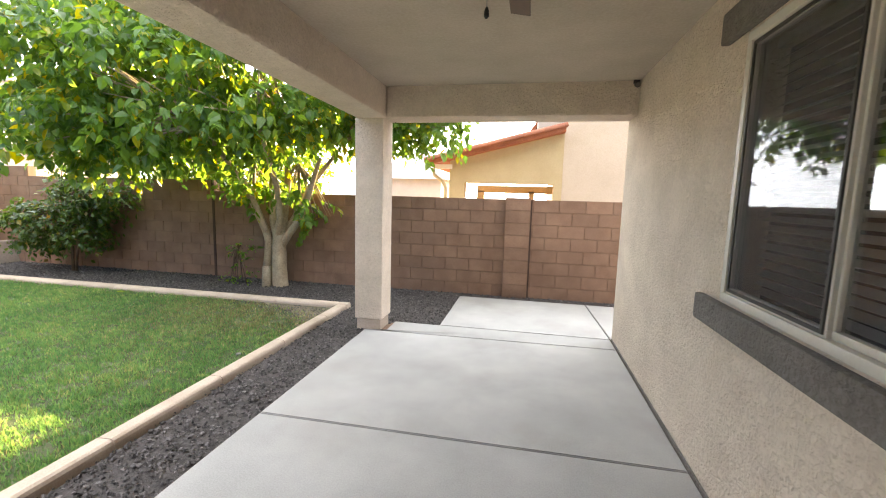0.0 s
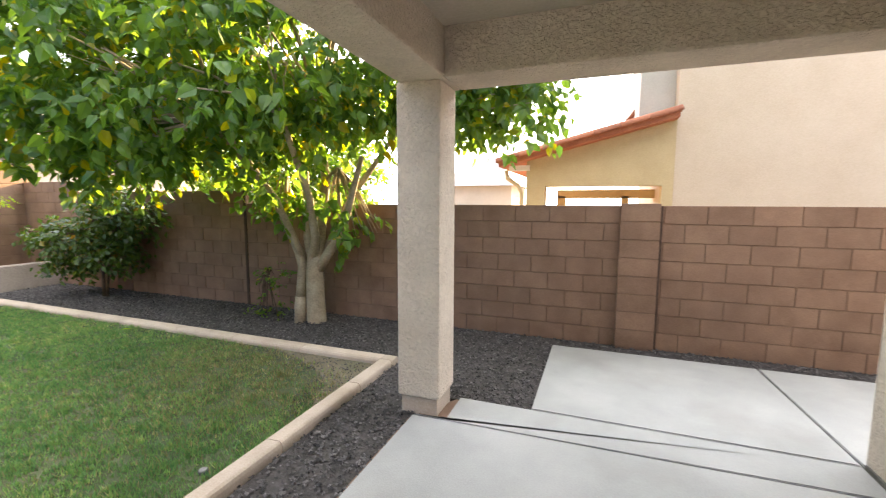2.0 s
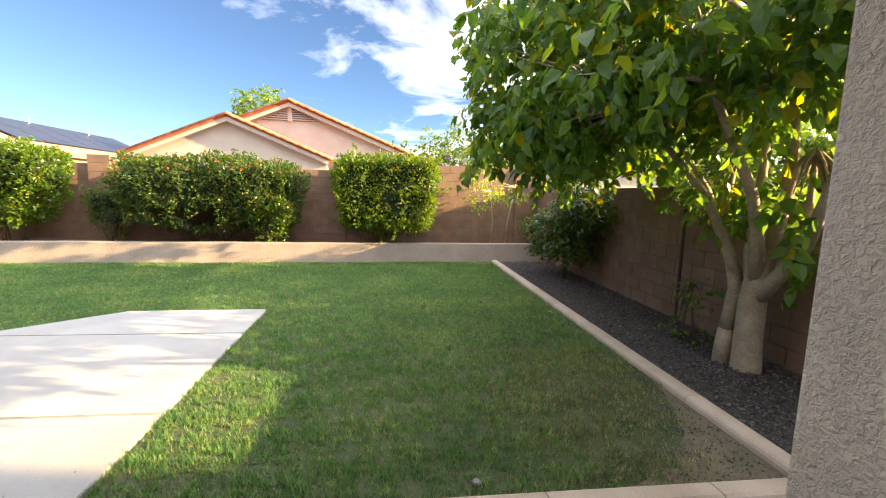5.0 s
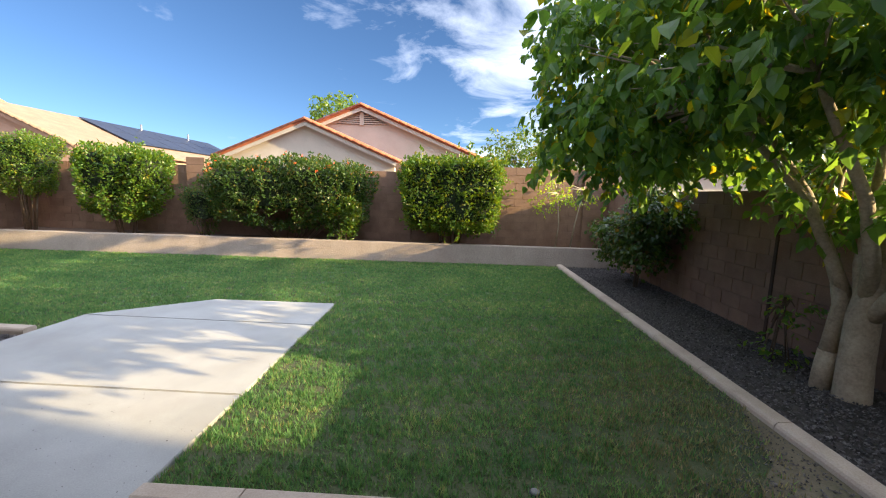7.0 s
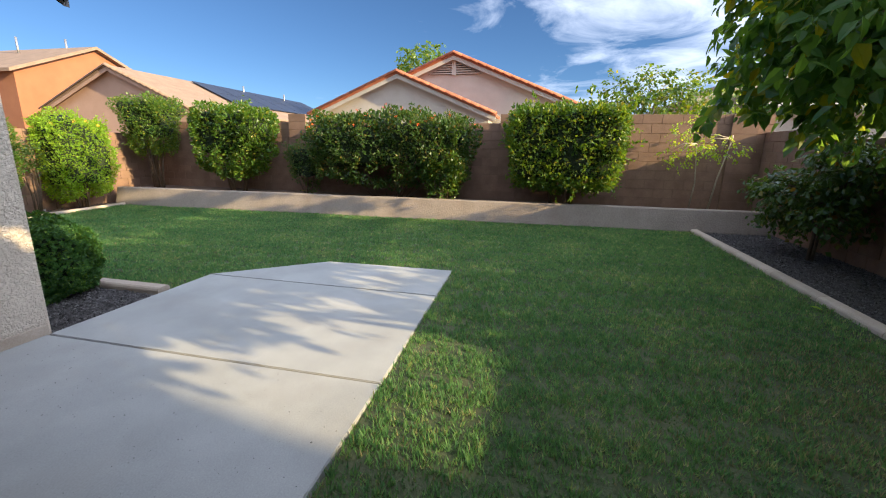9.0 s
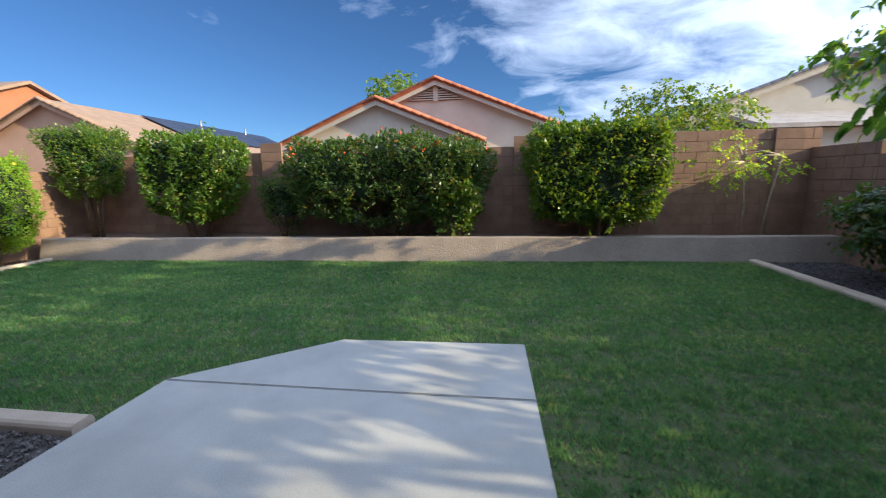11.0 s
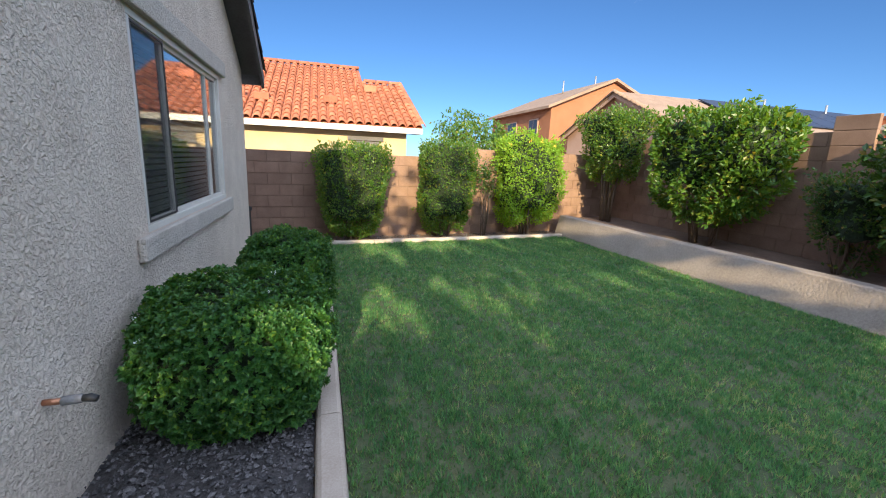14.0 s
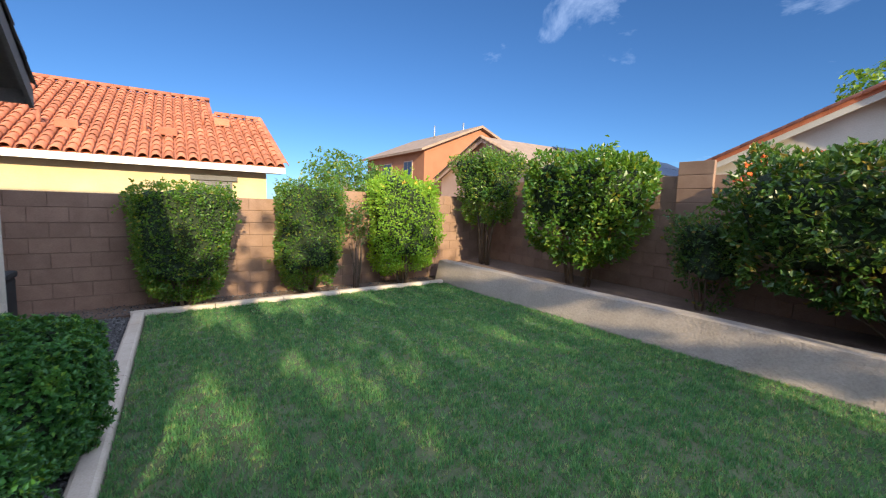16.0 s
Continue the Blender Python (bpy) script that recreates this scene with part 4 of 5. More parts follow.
# ---------------------------------------------------------------- trees
def tree(name, label, foot, stems, blobs, count, mat, leaf, seed, trunk_mat=BARK, big=False, category="tree"):
    """stems: lists of points with radii, relative to the foot; blobs: (centre, radii) lobes that the crown fills."""
    ob = thing(name, label, category, at=foot)
    for i, (pts, rad) in enumerate(stems):
        part("trunk" if i == 0 else "limb", tube(bmesh.new(), pts, rad, 12), trunk_mat, ob)
    r = np.random.default_rng(seed)
    vol = np.array([b[1][0] * b[1][1] * b[1][2] for b in blobs]) ** (2 / 3)
    spray = 9 if big else 5
    share = np.ceil(vol / vol.sum() * count / spray).astype(int)
    P, N = [], []
    for (c, h), k in zip(blobs, share):
        d = unit(r.normal(size=(k, 3)))
        rad = 0.40 + 0.6 * r.uniform(size=k) ** 0.5
        p = d * np.array(h) * rad[:, None]
        p += 0.10 * np.stack([wobble(p + j, 3.0, seed + j) for j in range(3)], 1)
        P.append(p + np.array(c))
        N.append(d)
    P, N = np.concatenate(P), np.concatenate(N)
    ok = wobble(P, 2.2, seed + 9) > -0.75
    P, N = P[ok], N[ok]
    # leaves hang in sprays, alternately along drooping shoots
    k = len(P)
    way = unit(N * np.array((0.8, 0.8, 0.4)) + r.normal(size=P.shape) * 0.45 + np.array((0, 0, -0.15)))
    reach = leaf * r.uniform(1.6, 3.0, k)[:, None]
    side = unit(np.cross(way, np.array((0, 0, 1.0)) + r.normal(size=P.shape) * 0.2))
    C, A, U = [], [], []
    for i in range(spray):
        f = (i + 0.5) / spray
        C.append(P + way * reach * f + np.array((0, 0, -0.4)) * reach * f * f + r.normal(size=P.shape) * leaf * 0.12)
        A.append(way * 0.45 + side * (0.8 if i % 2 else -0.8) + np.array((0, 0, -0.75)) + r.normal(size=P.shape) * 0.4)
        U.append(np.array((0, 0, 0.7)) + way * 0.3 + r.normal(size=P.shape) * 0.4)
    P, axis, normal = np.concatenate(C), np.concatenate(A), np.concatenate(U)
    if big:
        # holes along sun rays in upper crown and western side, cut for sun patches
        u, v = P[:, 0] - P[:, 1] * SUN.x / SUN.y, P[:, 2] - P[:, 1] * SUN.z / SUN.y
        q = np.column_stack((u, v * 1.3, np.zeros(len(u))))
        lumps = wobble(q, 4.2, seed + 29)
        ok = np.where(u < -3.8, lumps > 0.05, (v < 2.95) | (lumps > np.where(u > 1.7, -0.5, np.where(u > -1.0, -0.06, -0.25))))
        P, axis, normal = P[ok], axis[ok], normal[ok]
    ln = leaf * r.uniform(0.5, 1.25, len(P))
    part("crown", leaves("crown", P, axis, normal, ln, ln * r.uniform(0.58, 0.8, len(P)), mat, 0.14, big), None, ob)
    # twigs from the limbs' ends into the crown
    rr = random.Random(seed)
    ends = [Vector(pts[-1]) for pts, _ in stems]
    bm = bmesh.new()
    for c, h in blobs:
        for _ in range(5):
            e = min(ends, key=lambda q: (q - Vector(c)).length)
            goal = Vector(c) + Vector((rr.uniform(-0.8, 0.8) * h[0], rr.uniform(-0.8, 0.8) * h[1], rr.uniform(-0.6, 0.7) * h[2]))
            tube(bm, [e, e.lerp(goal, 0.5) + Vector((0, 0, 0.08)), goal], [0.022, 0.014, 0.004], 5)
    tw_ob = part("twig_growth", bm, trunk_mat, ob)
    tw_ob["kind"] = "stuff"
    return ob


STEMS = [
    ([(0.07, 0, -0.08), (0.07, 0, 0.06), (0.06, 0.0, 0.3), (0.06, 0.0, 0.72), (0.08, 0.02, 0.95), (0.12, 0.05, 1.25), (0.2, 0.1, 1.9), (0.2, 0.0, 2.9)], [0.145, 0.134, 0.126, 0.120, 0.112, 0.082, 0.06, 0.03]),
    ([(-0.12, -0.11, -0.08), (-0.12, -0.10, 0.2), (-0.115, -0.09, 0.36)], [0.086, 0.080, 0.075]),
    ([(-0.115, -0.09, 0.35), (-0.09, -0.06, 0.78), (-0.16, -0.05, 0.98), (-0.28, -0.08, 1.25), (-0.45, -0.2, 1.75), (-0.8, -0.5, 2.5)], [0.070, 0.066, 0.062, 0.052, 0.042, 0.025]),
    ([(0.12, 0.0, 0.74), (0.24, 0.02, 0.92), (0.48, 0.02, 1.22), (0.66, -0.08, 1.55), (0.95, -0.2, 2.2)], [0.075, 0.066, 0.056, 0.048, 0.03]),
    ([(0.02, 0.02, 0.85), (-0.06, 0.03, 1.15), (-0.12, 0.1, 1.6), (-0.2, 0.2, 2.3)], [0.075, 0.062, 0.052, 0.03]),
    ([(0.08, -0.02, 0.88), (0.16, -0.1, 1.2), (0.24, -0.3, 1.7), (0.35, -0.9, 2.6)], [0.07, 0.058, 0.047, 0.03]),
    ([(-0.10, 0, 0.82), (-0.16, -0.12, 1.12), (-0.26, -0.35, 1.7), (-0.6, -1.0, 2.6)], [0.06, 0.052, 0.042, 0.025]),
    ([(0.06, 0.05, 0.82), (0.28, 0.16, 1.2), (0.55, 0.22, 1.75), (1.2, 0.2, 2.5)], [0.065, 0.055, 0.044, 0.025]),
    ([(-0.34, -0.1, 1.25), (-0.42, 0.02, 1.55), (-0.45, 0.1, 2.1)], [0.036, 0.034, 0.022]),
    ([(0.48, 0.02, 1.22), (0.42, 0.08, 1.5), (0.40, 0.1, 2.1)], [0.034, 0.032, 0.02]),
]
# highest lobes are unseen, placed to shade the lawn and wing wall
BLOBS = [
    ((-1.9, -1.5, 2.95), (1.1, 1.0, 0.80)), ((-2.4, -0.4, 2.95), (1.1, 1.1, 0.80)), ((-0.8, -1.9, 2.95), (1.1, 0.8, 0.75)), ((0.5, -1.5, 3.0), (1.0, 0.85, 0.7)),
    ((0.0, -0.3, 3.0), (1.5, 1.1, 0.65)), ((1.3, 0.0, 2.95), (1.0, 0.8, 0.55)), ((2.1, 0.0, 2.9), (0.7, 0.5, 0.35)), ((0.5, -0.2, 2.6), (0.8, 0.6, 0.35)), ((2.0, 0.3, 2.82), (0.7, 0.5, 0.35)), ((-1.0, -1.0, 3.5), (2.0, 1.7, 0.9)),
    ((0.3, -0.6, 3.6), (1.6, 1.4, 0.9)), ((-0.6, -0.4, 4.4), (1.7, 1.5, 0.8)), ((-2.3, -2.1, 2.35), (0.22, 0.2, 0.5)), ((-2.0, -1.9, 3.6), (0.7, 0.6, 0.8)),
    ((-2.6, 0.0, 4.0), (1.5, 1.3, 1.1)), ((1.2, -0.2, 4.0), (1.6, 1.3, 0.9)), ((2.2, 0.1, 3.9), (1.0, 0.9, 0.8)), ((0.0, 0.0, 5.4), (2.0, 1.5, 0.9)), ((-1.8, -0.2, 5.2), (1.6, 1.4, 0.9)),
    ((-1.5, -1.4, 2.15), (0.8, 0.5, 0.3)), ((-2.6, -0.6, 2.3), (0.9, 0.7, 0.4)), ((2.6, 0.0, 2.72), (0.55, 0.45, 0.34)), ((-0.6, -0.7, 2.25), (0.6, 0.4, 0.2)), ((-1.6, -0.4, 3.3), (1.3, 1.3, 0.8)), ((-2.0, -0.5, 4.2), (1.4, 1.3, 0.8)),
    ((2.5, 0.2, 3.25), (0.7, 0.7, 0.5)), ((3.1, 0.2, 4.4), (1.0, 1.0, 0.9)), ((3.6, 0.1, 5.3), (1.1, 1.0, 0.8)), ((2.5, 0.1, 5.2), (1.0, 1.0, 0.8)),
    ((-4.1, -0.7, 2.95), (0.9, 0.8, 0.55)), ((-3.4, -0.6, 2.75), (0.7, 0.7, 0.5)),
    ((-0.35, 0.05, 1.62), (0.26, 0.22, 0.16)), ((0.55, 0.1, 1.60), (0.34, 0.25, 0.20)), ((0.85, 0.1, 1.25), (0.18, 0.15, 0.12)), ((0.1, 0.15, 1.72), (0.26, 0.2, 0.16)), ((-0.55, 0.0, 1.85), (0.35, 0.3, 0.18)),
]
tree("shade_tree", "leafy backlit shade tree with several pale trunks in gravel", (-4.06, 6.34, -0.03), STEMS, BLOBS, 54000, TREE_LEAF, 0.142, 41, big=True)
SMALL = [([(0, 0, -0.05), (0.02, 0, 0.4), (-0.05, -0.05, 0.9)], [0.03, 0.025, 0.015]), ([(0.05, 0.02, -0.05), (0.14, 0, 0.45), (0.25, 0.05, 0.9)], [0.022, 0.02, 0.012])]
tree("corner_shrub", "loose dark green young citrus by the gravel bed", (-8.4, 6.28, -0.03), SMALL, [((-0.2, -0.1, 1.05), (0.7, 0.45, 0.36)), ((0.4, 0.1, 1.4), (0.6, 0.4, 0.34)), ((-0.6, 0.0, 0.75), (0.45, 0.35, 0.28)), ((0.5, -0.1, 0.85), (0.4, 0.35, 0.25)), ((-0.7, -0.2, 1.2), (0.4, 0.35, 0.25)), ((0.0, 0.1, 1.75), (0.45, 0.25, 0.34)), ((0.8, 0.1, 1.5), (0.5, 0.25, 0.3))], 5200, DARK_LEAF, 0.10, 42, TWIG, category="shrub")
SAP = [([(0, 0, 0), (0.02, 0.05, 0.6), (0.0, -0.02, 1.4)], [0.018, 0.014, 0.008]), ([(0.05, 0.35, 0), (0.02, 0.45, 0.7), (0.0, 0.62, 1.5)], [0.022, 0.016, 0.008])]
tree("sapling", "sparse yellow-green sapling with two bare stems", (-10.9, 5.3, 0.33), SAP, [((0, -0.1, 1.55), (0.35, 0.4, 0.4)), ((0, 0.4, 1.35), (0.35, 0.5, 0.3)), ((0.05, -0.3, 1.15), (0.3, 0.35, 0.2))], 800, BRIGHT_LEAF, 0.06, 43, BARK)
suckers = tree("young_shoot", "small leafy sucker shoots beside the tree trunk", (-4.62, 6.3, -0.03), [([(0, 0, 0), (-0.05, -0.03, 0.3), (-0.12, -0.05, 0.6)], [0.008, 0.006, 0.004])], [((-0.1, -0.05, 0.55), (0.16, 0.12, 0.22)), ((-0.15, -0.05, 0.1), (0.25, 0.1, 0.09))], 170, TREE_LEAF, 0.07, 44, TWIG, category="shoot")
NSTEM = [([(0, 0, 0), (0.05, 0, 0.9), (-0.2, 0, 2.0)], [0.07, 0.06, 0.03]), ([(0.05, 0, 0.6), (0.5, 0.05, 1.3), (0.9, 0, 2.0)], [0.05, 0.04, 0.02]), ([(0, 0, 0.6), (-0.7, 0.05, 1.4), (-1.5, 0, 2.4)], [0.05, 0.04, 0.02])]
tree("neighbour_shrub", "dark leafy shrub growing behind the garden wall", (-6.2, 8.7, -0.1), NSTEM, [((-1.6, 0, 2.35), (1.1, 0.6, 0.75)), ((-0.2, 0, 2.3), (1.1, 0.6, 0.75)), ((1.2, 0, 2.2), (0.85, 0.55, 0.65)), ((-0.9, 0.1, 3.1), (1.0, 0.6, 0.5)), ((0.4, 0, 1.5), (1.6, 0.5, 0.5)), ((-1.4, 0, 1.5), (1.6, 0.5, 0.5))], 26000, TREE_LEAF, 0.10, 48, TWIG, category="shrub")
FAR = [([(0, 0, 0), (0.1, 0, 1.2), (0, 0, 2.2)], [0.12, 0.09, 0.05])]
tree("garden_tree", "feathery yellow-green tree beyond the wall", (-13.2, 4.7, -0.1), FAR, [((0, 0.1, 2.75), (0.8, 1.2, 0.7)), ((0, 1.2, 2.8), (0.6, 0.9, 0.75)), ((0, -0.7, 2.85), (0.4, 0.35, 0.75)), ((0, 0.2, 3.3), (0.4, 0.6, 0.5))], 5200, HEDGE_LEAF, 0.11, 45)
tree("desert_tree", "hazy olive-green desert tree behind the roofs", (-12.2, -21.0, -0.1), FAR, [((0, 0, 2.9), (1.7, 1.5, 1.0)), ((0.9, 0, 3.4), (1.1, 1.0, 0.8)), ((-1.2, 0, 2.5), (1.4, 1.2, 0.8))], 5500, HEDGE_LEAF, 0.15, 46)
tree("roof_tree", "treetop showing above the far roof ridge", (-31, -6.2, -0.1), FAR, [((0, 0, 7.4), (1.5, 1.5, 1.2))], 1200, HEDGE_LEAF, 0.3, 47)

# ---------------------------------------------------------------- neighbours
def gable_house(name, label, x, y0, y1, eave, apex_y, apex_z, depth, wall_mat, tile_mat, over=0.32, back_dir=-1, tile_step=0.36, rake=True):
    """A house end facing +x at the plane x, with its ridge running away from it."""
    ob = thing(name, label, "house", at=(x, 0, 0))
    xb = back_dir * depth
    bm = bmesh.new()
    pts = [(y0, -0.1), (y1, -0.1), (y1, eave), (apex_y, apex_z), (y0, eave)]
    f0, f1 = [bm.verts.new((0, y, z)) for y, z in pts], [bm.verts.new((xb, y, z)) for y, z in pts]
    bm.faces.new(f0), bm.faces.new(f1[::-1])
    for i in range(5):
        bm.faces.new((f0[i], f0[(i + 1) % 5], f1[(i + 1) % 5], f1[i]))
    bmesh.ops.recalc_face_normals(bm, faces=bm.faces)
    part("wall", bm, wall_mat, ob)
    mesh_ = barrel(tile_step * 1.15, 0.13, tile_mat, name="rake_tile")
    for ye in (y0, y1):
        sl = (apex_z - eave) / (apex_y - ye)
        sgn = 1 if ye > apex_y else -1
        yo = ye + sgn * over
        zo = eave - abs(sl) * over
        bm = bmesh.new()
        q = [(over, yo, zo), (over, apex_y, apex_z), (xb, apex_y, apex_z), (xb, yo, zo)]
        lo = [bm.verts.new((a, b, c + 0.02)) for a, b, c in q]
        hi = [bm.verts.new((a, b, c + 0.14)) for a, b, c in q]
        bm.faces.new(lo), bm.faces.new(hi)
        for i in range(4):
            bm.faces.new((lo[i], lo[(i + 1) % 4], hi[(i + 1) % 4], hi[i]))
        bmesh.ops.recalc_face_normals(bm, faces=bm.faces)
        roof = part("roof", bm, tile_mat, ob)
        if rake:
            tiles_along(roof, mesh_, (over, yo, zo + 0.09), (over, apex_y, apex_z + 0.09), tile_step)
            part("rake_board", extrude_rake(over - 0.05, yo, zo, apex_y, apex_z), wall_mat, ob)
    return ob


def extrude_rake(x, ya, za, yb, zb):
    bm = bmesh.new()
    vs = [bm.verts.new((xx, y, z + dz)) for (y, z) in ((ya, za), (yb, zb)) for xx in (x, x + 0.04) for dz in (-0.14, 0.03)]
    for k in ((0, 1, 3, 2), (4, 5, 7, 6), (0, 1, 5, 4), (2, 3, 7, 6), (0, 2, 6, 4), (1, 3, 7, 5)):
        bm.faces.new([vs[i] for i in k])
    bmesh.ops.recalc_face_normals(bm, faces=bm.faces)
    return bm


west = gable_house("small_gable_house", "pale stucco gable with red tile rakes beyond the wall", -18.5, -7.45, 0.0, 2.90, -3.76, 4.42, 1.4, PALE, TILE_RED)
west2 = gable_house("west_house", "taller pale stucco gable with louvre vent and red tiles", -20.0, -7.6, 4.2, 2.98, -1.74, 5.36, 10.0, PALE, TILE_RED)
bm = bmesh.new()
va = [bm.verts.new(p) for p in ((0.03, -2.95, 4.66), (0.03, -0.55, 4.66), (0.03, -1.74, 5.18))]
bm.faces.new(va)
bmesh.ops.solidify(bm, geom=bm.faces[:], thickness=0.03)
vent = part("gable_vent", bm, FASCIA, west2, "triangular louvred attic vent")
for k in range(5):
    z = 4.68 + 0.09 * k
    hw = 1.15 * (5.18 - z) / 0.52
    part("louvre", boxed(0.035, -1.74 - hw, z, 0.10, -1.74 + hw, z + 0.045), PALE, vent)
part("vent_post", boxed(0.03, -1.84, 4.62, 0.13, -1.66, 5.20), PALE, west2)
nw = gable_house("northwest_house", "pale stucco gable house with grey tile roof", -21.0, 8.2, 19.2, 3.75, 13.7, 5.72, 9.0, PALE, TILE_GREY)
for s in (-1, 1):
    bm = bmesh.new()
    tube(bm, [(0.12, 13.7, 4.75), (0.12, 13.7 + s * 0.7, 5.35)], [0.07, 0.07], 4)
    part("gable_brace", bm, FASCIA, nw)
part("gable_post", boxed(0.05, 13.62, 4.7, 0.2, 13.78, 5.55), FASCIA, nw)
bm = bmesh.new()
q = [(2.6, 9.6, 3.05), (2.6, 17.5, 3.05), (0, 17.5, 3.75), (0, 9.6, 3.75)]
lo, hi = [bm.verts.new(p) for p in q], [bm.verts.new((a, b, c + 0.15)) for a, b, c in q]
bm.faces.new(lo), bm.faces.new(hi)
for i in range(4):
    bm.faces.new((lo[i], lo[(i + 1) % 4], hi[(i + 1) % 4], hi[i]))
bmesh.ops.recalc_face_normals(bm, faces=bm.faces)
low_roof = part("lower_roof", bm, TILE_GREY, nw)
part("patio_wall", boxed(0.0, 9.9, -0.1, 2.1, 17.2, 3.05), PALE, nw)

# tan house with solar panels on its sunny slope
solar = gable_house("solar_house", "rose stucco house with tan tile roof and solar panels", -19.0, -23.2, -14.6, 3.2, -18.9, 5.1, 17.0, ROSE, TILE_TAN, rake=True)
sl = (5.1 - 3.2) / (18.9 - 14.6)
for k in range(7):
    bm = bmesh.new()
    x0 = -4.6 - k * 1.72
    for j in range(2):
        ya, yb = -18.55 + 1.5 * j, -18.55 + 1.5 * j + 1.46
        za, zb = 5.1 - (ya + 18.9) * sl + 0.27, 5.1 - (yb + 18.9) * sl + 0.27
        v = [bm.verts.new(p) for p in ((x0, ya, za), (x0 - 1.68, ya, za), (x0 - 1.68, yb, zb), (x0, yb, zb))]
        u = [bm.verts.new(p) for p in ((x0, ya, za - 0.05), (x0 - 1.68, ya, za - 0.05), (x0 - 1.68, yb, zb - 0.05), (x0, yb, zb - 0.05))]
        bm.faces.new(v), bm.faces.new(u[::-1])
        for i in range(4):
            bm.faces.new((v[i], v[(i + 1) % 4], u[(i + 1) % 4], u[i]))
    bmesh.ops.recalc_face_normals(bm, faces=bm.faces)
    part("solar_panel", bm, SOLAR, solar, "dark blue glass solar panel")
for x0, y0 in ((-9.0, -18.4), (-13.5, -18.2)):
    part("vent_pipe", tube(bmesh.new(), [(x0, y0, 4.6), (x0, y0, 5.5)], [0.06, 0.06], 8), METAL, solar)

# two-storey orange house
two = thing("two_storey_house", "two-storey orange stucco house with brown tile roof", "house", at=(-18.8, -25.1, 0))
bm = bmesh.new()
pts = [(0, -0.1), (0, 5.15), (-4.4, 7.0), (-8.8, 5.15), (-8.8, -0.1)]
f0, f1 = [bm.verts.new((x, 0, z)) for x, z in pts], [bm.verts.new((x, -9.6, z)) for x, z in pts]
bm.faces.new(f0), bm.faces.new(f1[::-1])
for i in range(5):
    bm.faces.new((f0[i], f0[(i + 1) % 5], f1[(i + 1) % 5], f1[i]))
bmesh.ops.recalc_face_normals(bm, faces=bm.faces)
part("wall", bm, TERRACOTTA, two)
for s in (0, -8.8):
    sg = 1 if s == 0 else -1
    xo, zo = s + sg * 0.4, 5.15 - 0.4 * 0.42
    q = [(xo, 0.35, zo), (-4.4, 0.35, 7.0), (-4.4, -9.9, 7.0), (xo, -9.9, zo)]
    bm = bmesh.new()
    lo, hi = [bm.verts.new((a, b, c + 0.03)) for a, b, c in q], [bm.verts.new((a, b, c + 0.2)) for a, b, c in q]
    bm.faces.new(lo), bm.faces.new(hi)
    for i in range(4):
        bm.faces.new((lo[i], lo[(i + 1) % 4], hi[(i + 1) % 4], hi[i]))
    bmesh.ops.recalc_face_normals(bm, faces=bm.faces)
    part("roof", bm, TILE_TAN, two)
for y0, wdt in ((-2.2, 1.3), (-5.6, 1.6), (-8.2, 1.0)):
    wf = part("window", boxed(0.0, y0 - wdt / 2, 3.35, 0.06, y0 + wdt / 2, 4.55), ROSE, two)
    part("pane", boxed(0.061, y0 - wdt / 2 + 0.08, 3.42, 0.07, y0 - 0.03, 4.48), SOLAR, wf)
    part("pane", boxed(0.061, y0 + 0.03, 3.42, 0.07, y0 + wdt / 2 - 0.08, 4.48), SOLAR, wf)
wf = part("window", boxed(-7.6, 0.0, 3.5, -6.9, 0.06, 4.5), FRAME, two)
part("pane", boxed(-7.52, 0.061, 3.58, -6.98, 0.07, 4.42), SOLAR, wf)
for x0, y0 in ((-4.4, -2.0), (-3.4, -4.5)):
    part("vent_pipe", tube(bmesh.new(), [(x0, y0, 6.5), (x0, y0, 7.7)], [0.06, 0.06], 8), METAL, two)

# south neighbour with the red tile roof
south = thing("south_house", "cream stucco house with a sunlit red tile roof", "house", at=(0, 0, 0))
EYS, EZS, SL = -13.0, 2.45, 0.44
part("wall", boxed(-7.15, -22.0, -0.1, 4.0, -13.42, 2.42), CREAM, south)
part("fascia", boxed(-7.56, -13.03, 2.28, 4.2, -12.98, 2.44), WHITE, south, "cream painted eave fascia")
part("soffit", boxed(-7.52, -13.42, 2.28, 4.2, -13.03, 2.31), FASCIA, south)
lv = part("wall_vent", boxed(-6.3, -13.43, 1.7, -5.55, -13.37, 2.0), FASCIA, south, "brown framed louvre vent")
part("vent_hood", boxed(-6.42, -13.44, 2.02, -5.35, -13.33, 2.14), FASCIA, south)
for k in range(3):
    part("louvre", boxed(-6.24, -13.375, 1.74 + 0.08 * k, -5.61, -13.35, 1.78 + 0.08 * k), TRIM, lv)


def slope_z(y):
    return EZS + (EYS - y) * SL


def slope_slab(x0, x1, ya, yb, down=0.05):
    bm = bmesh.new()
    q = [(x0, ya, slope_z(ya)), (x1, ya, slope_z(ya)), (x1, yb, slope_z(yb)), (x0, yb, slope_z(yb))]
    lo, hi = [bm.verts.new((a, b, c - 0.08)) for a, b, c in q], [bm.verts.new(p) for p in q]
    bm.faces.new(lo), bm.faces.new(hi)
    for i in range(4):
        bm.faces.new((lo[i], lo[(i + 1) % 4], hi[(i + 1) % 4], hi[i]))
    bmesh.ops.recalc_face_normals(bm, faces=bm.faces)
    return bm


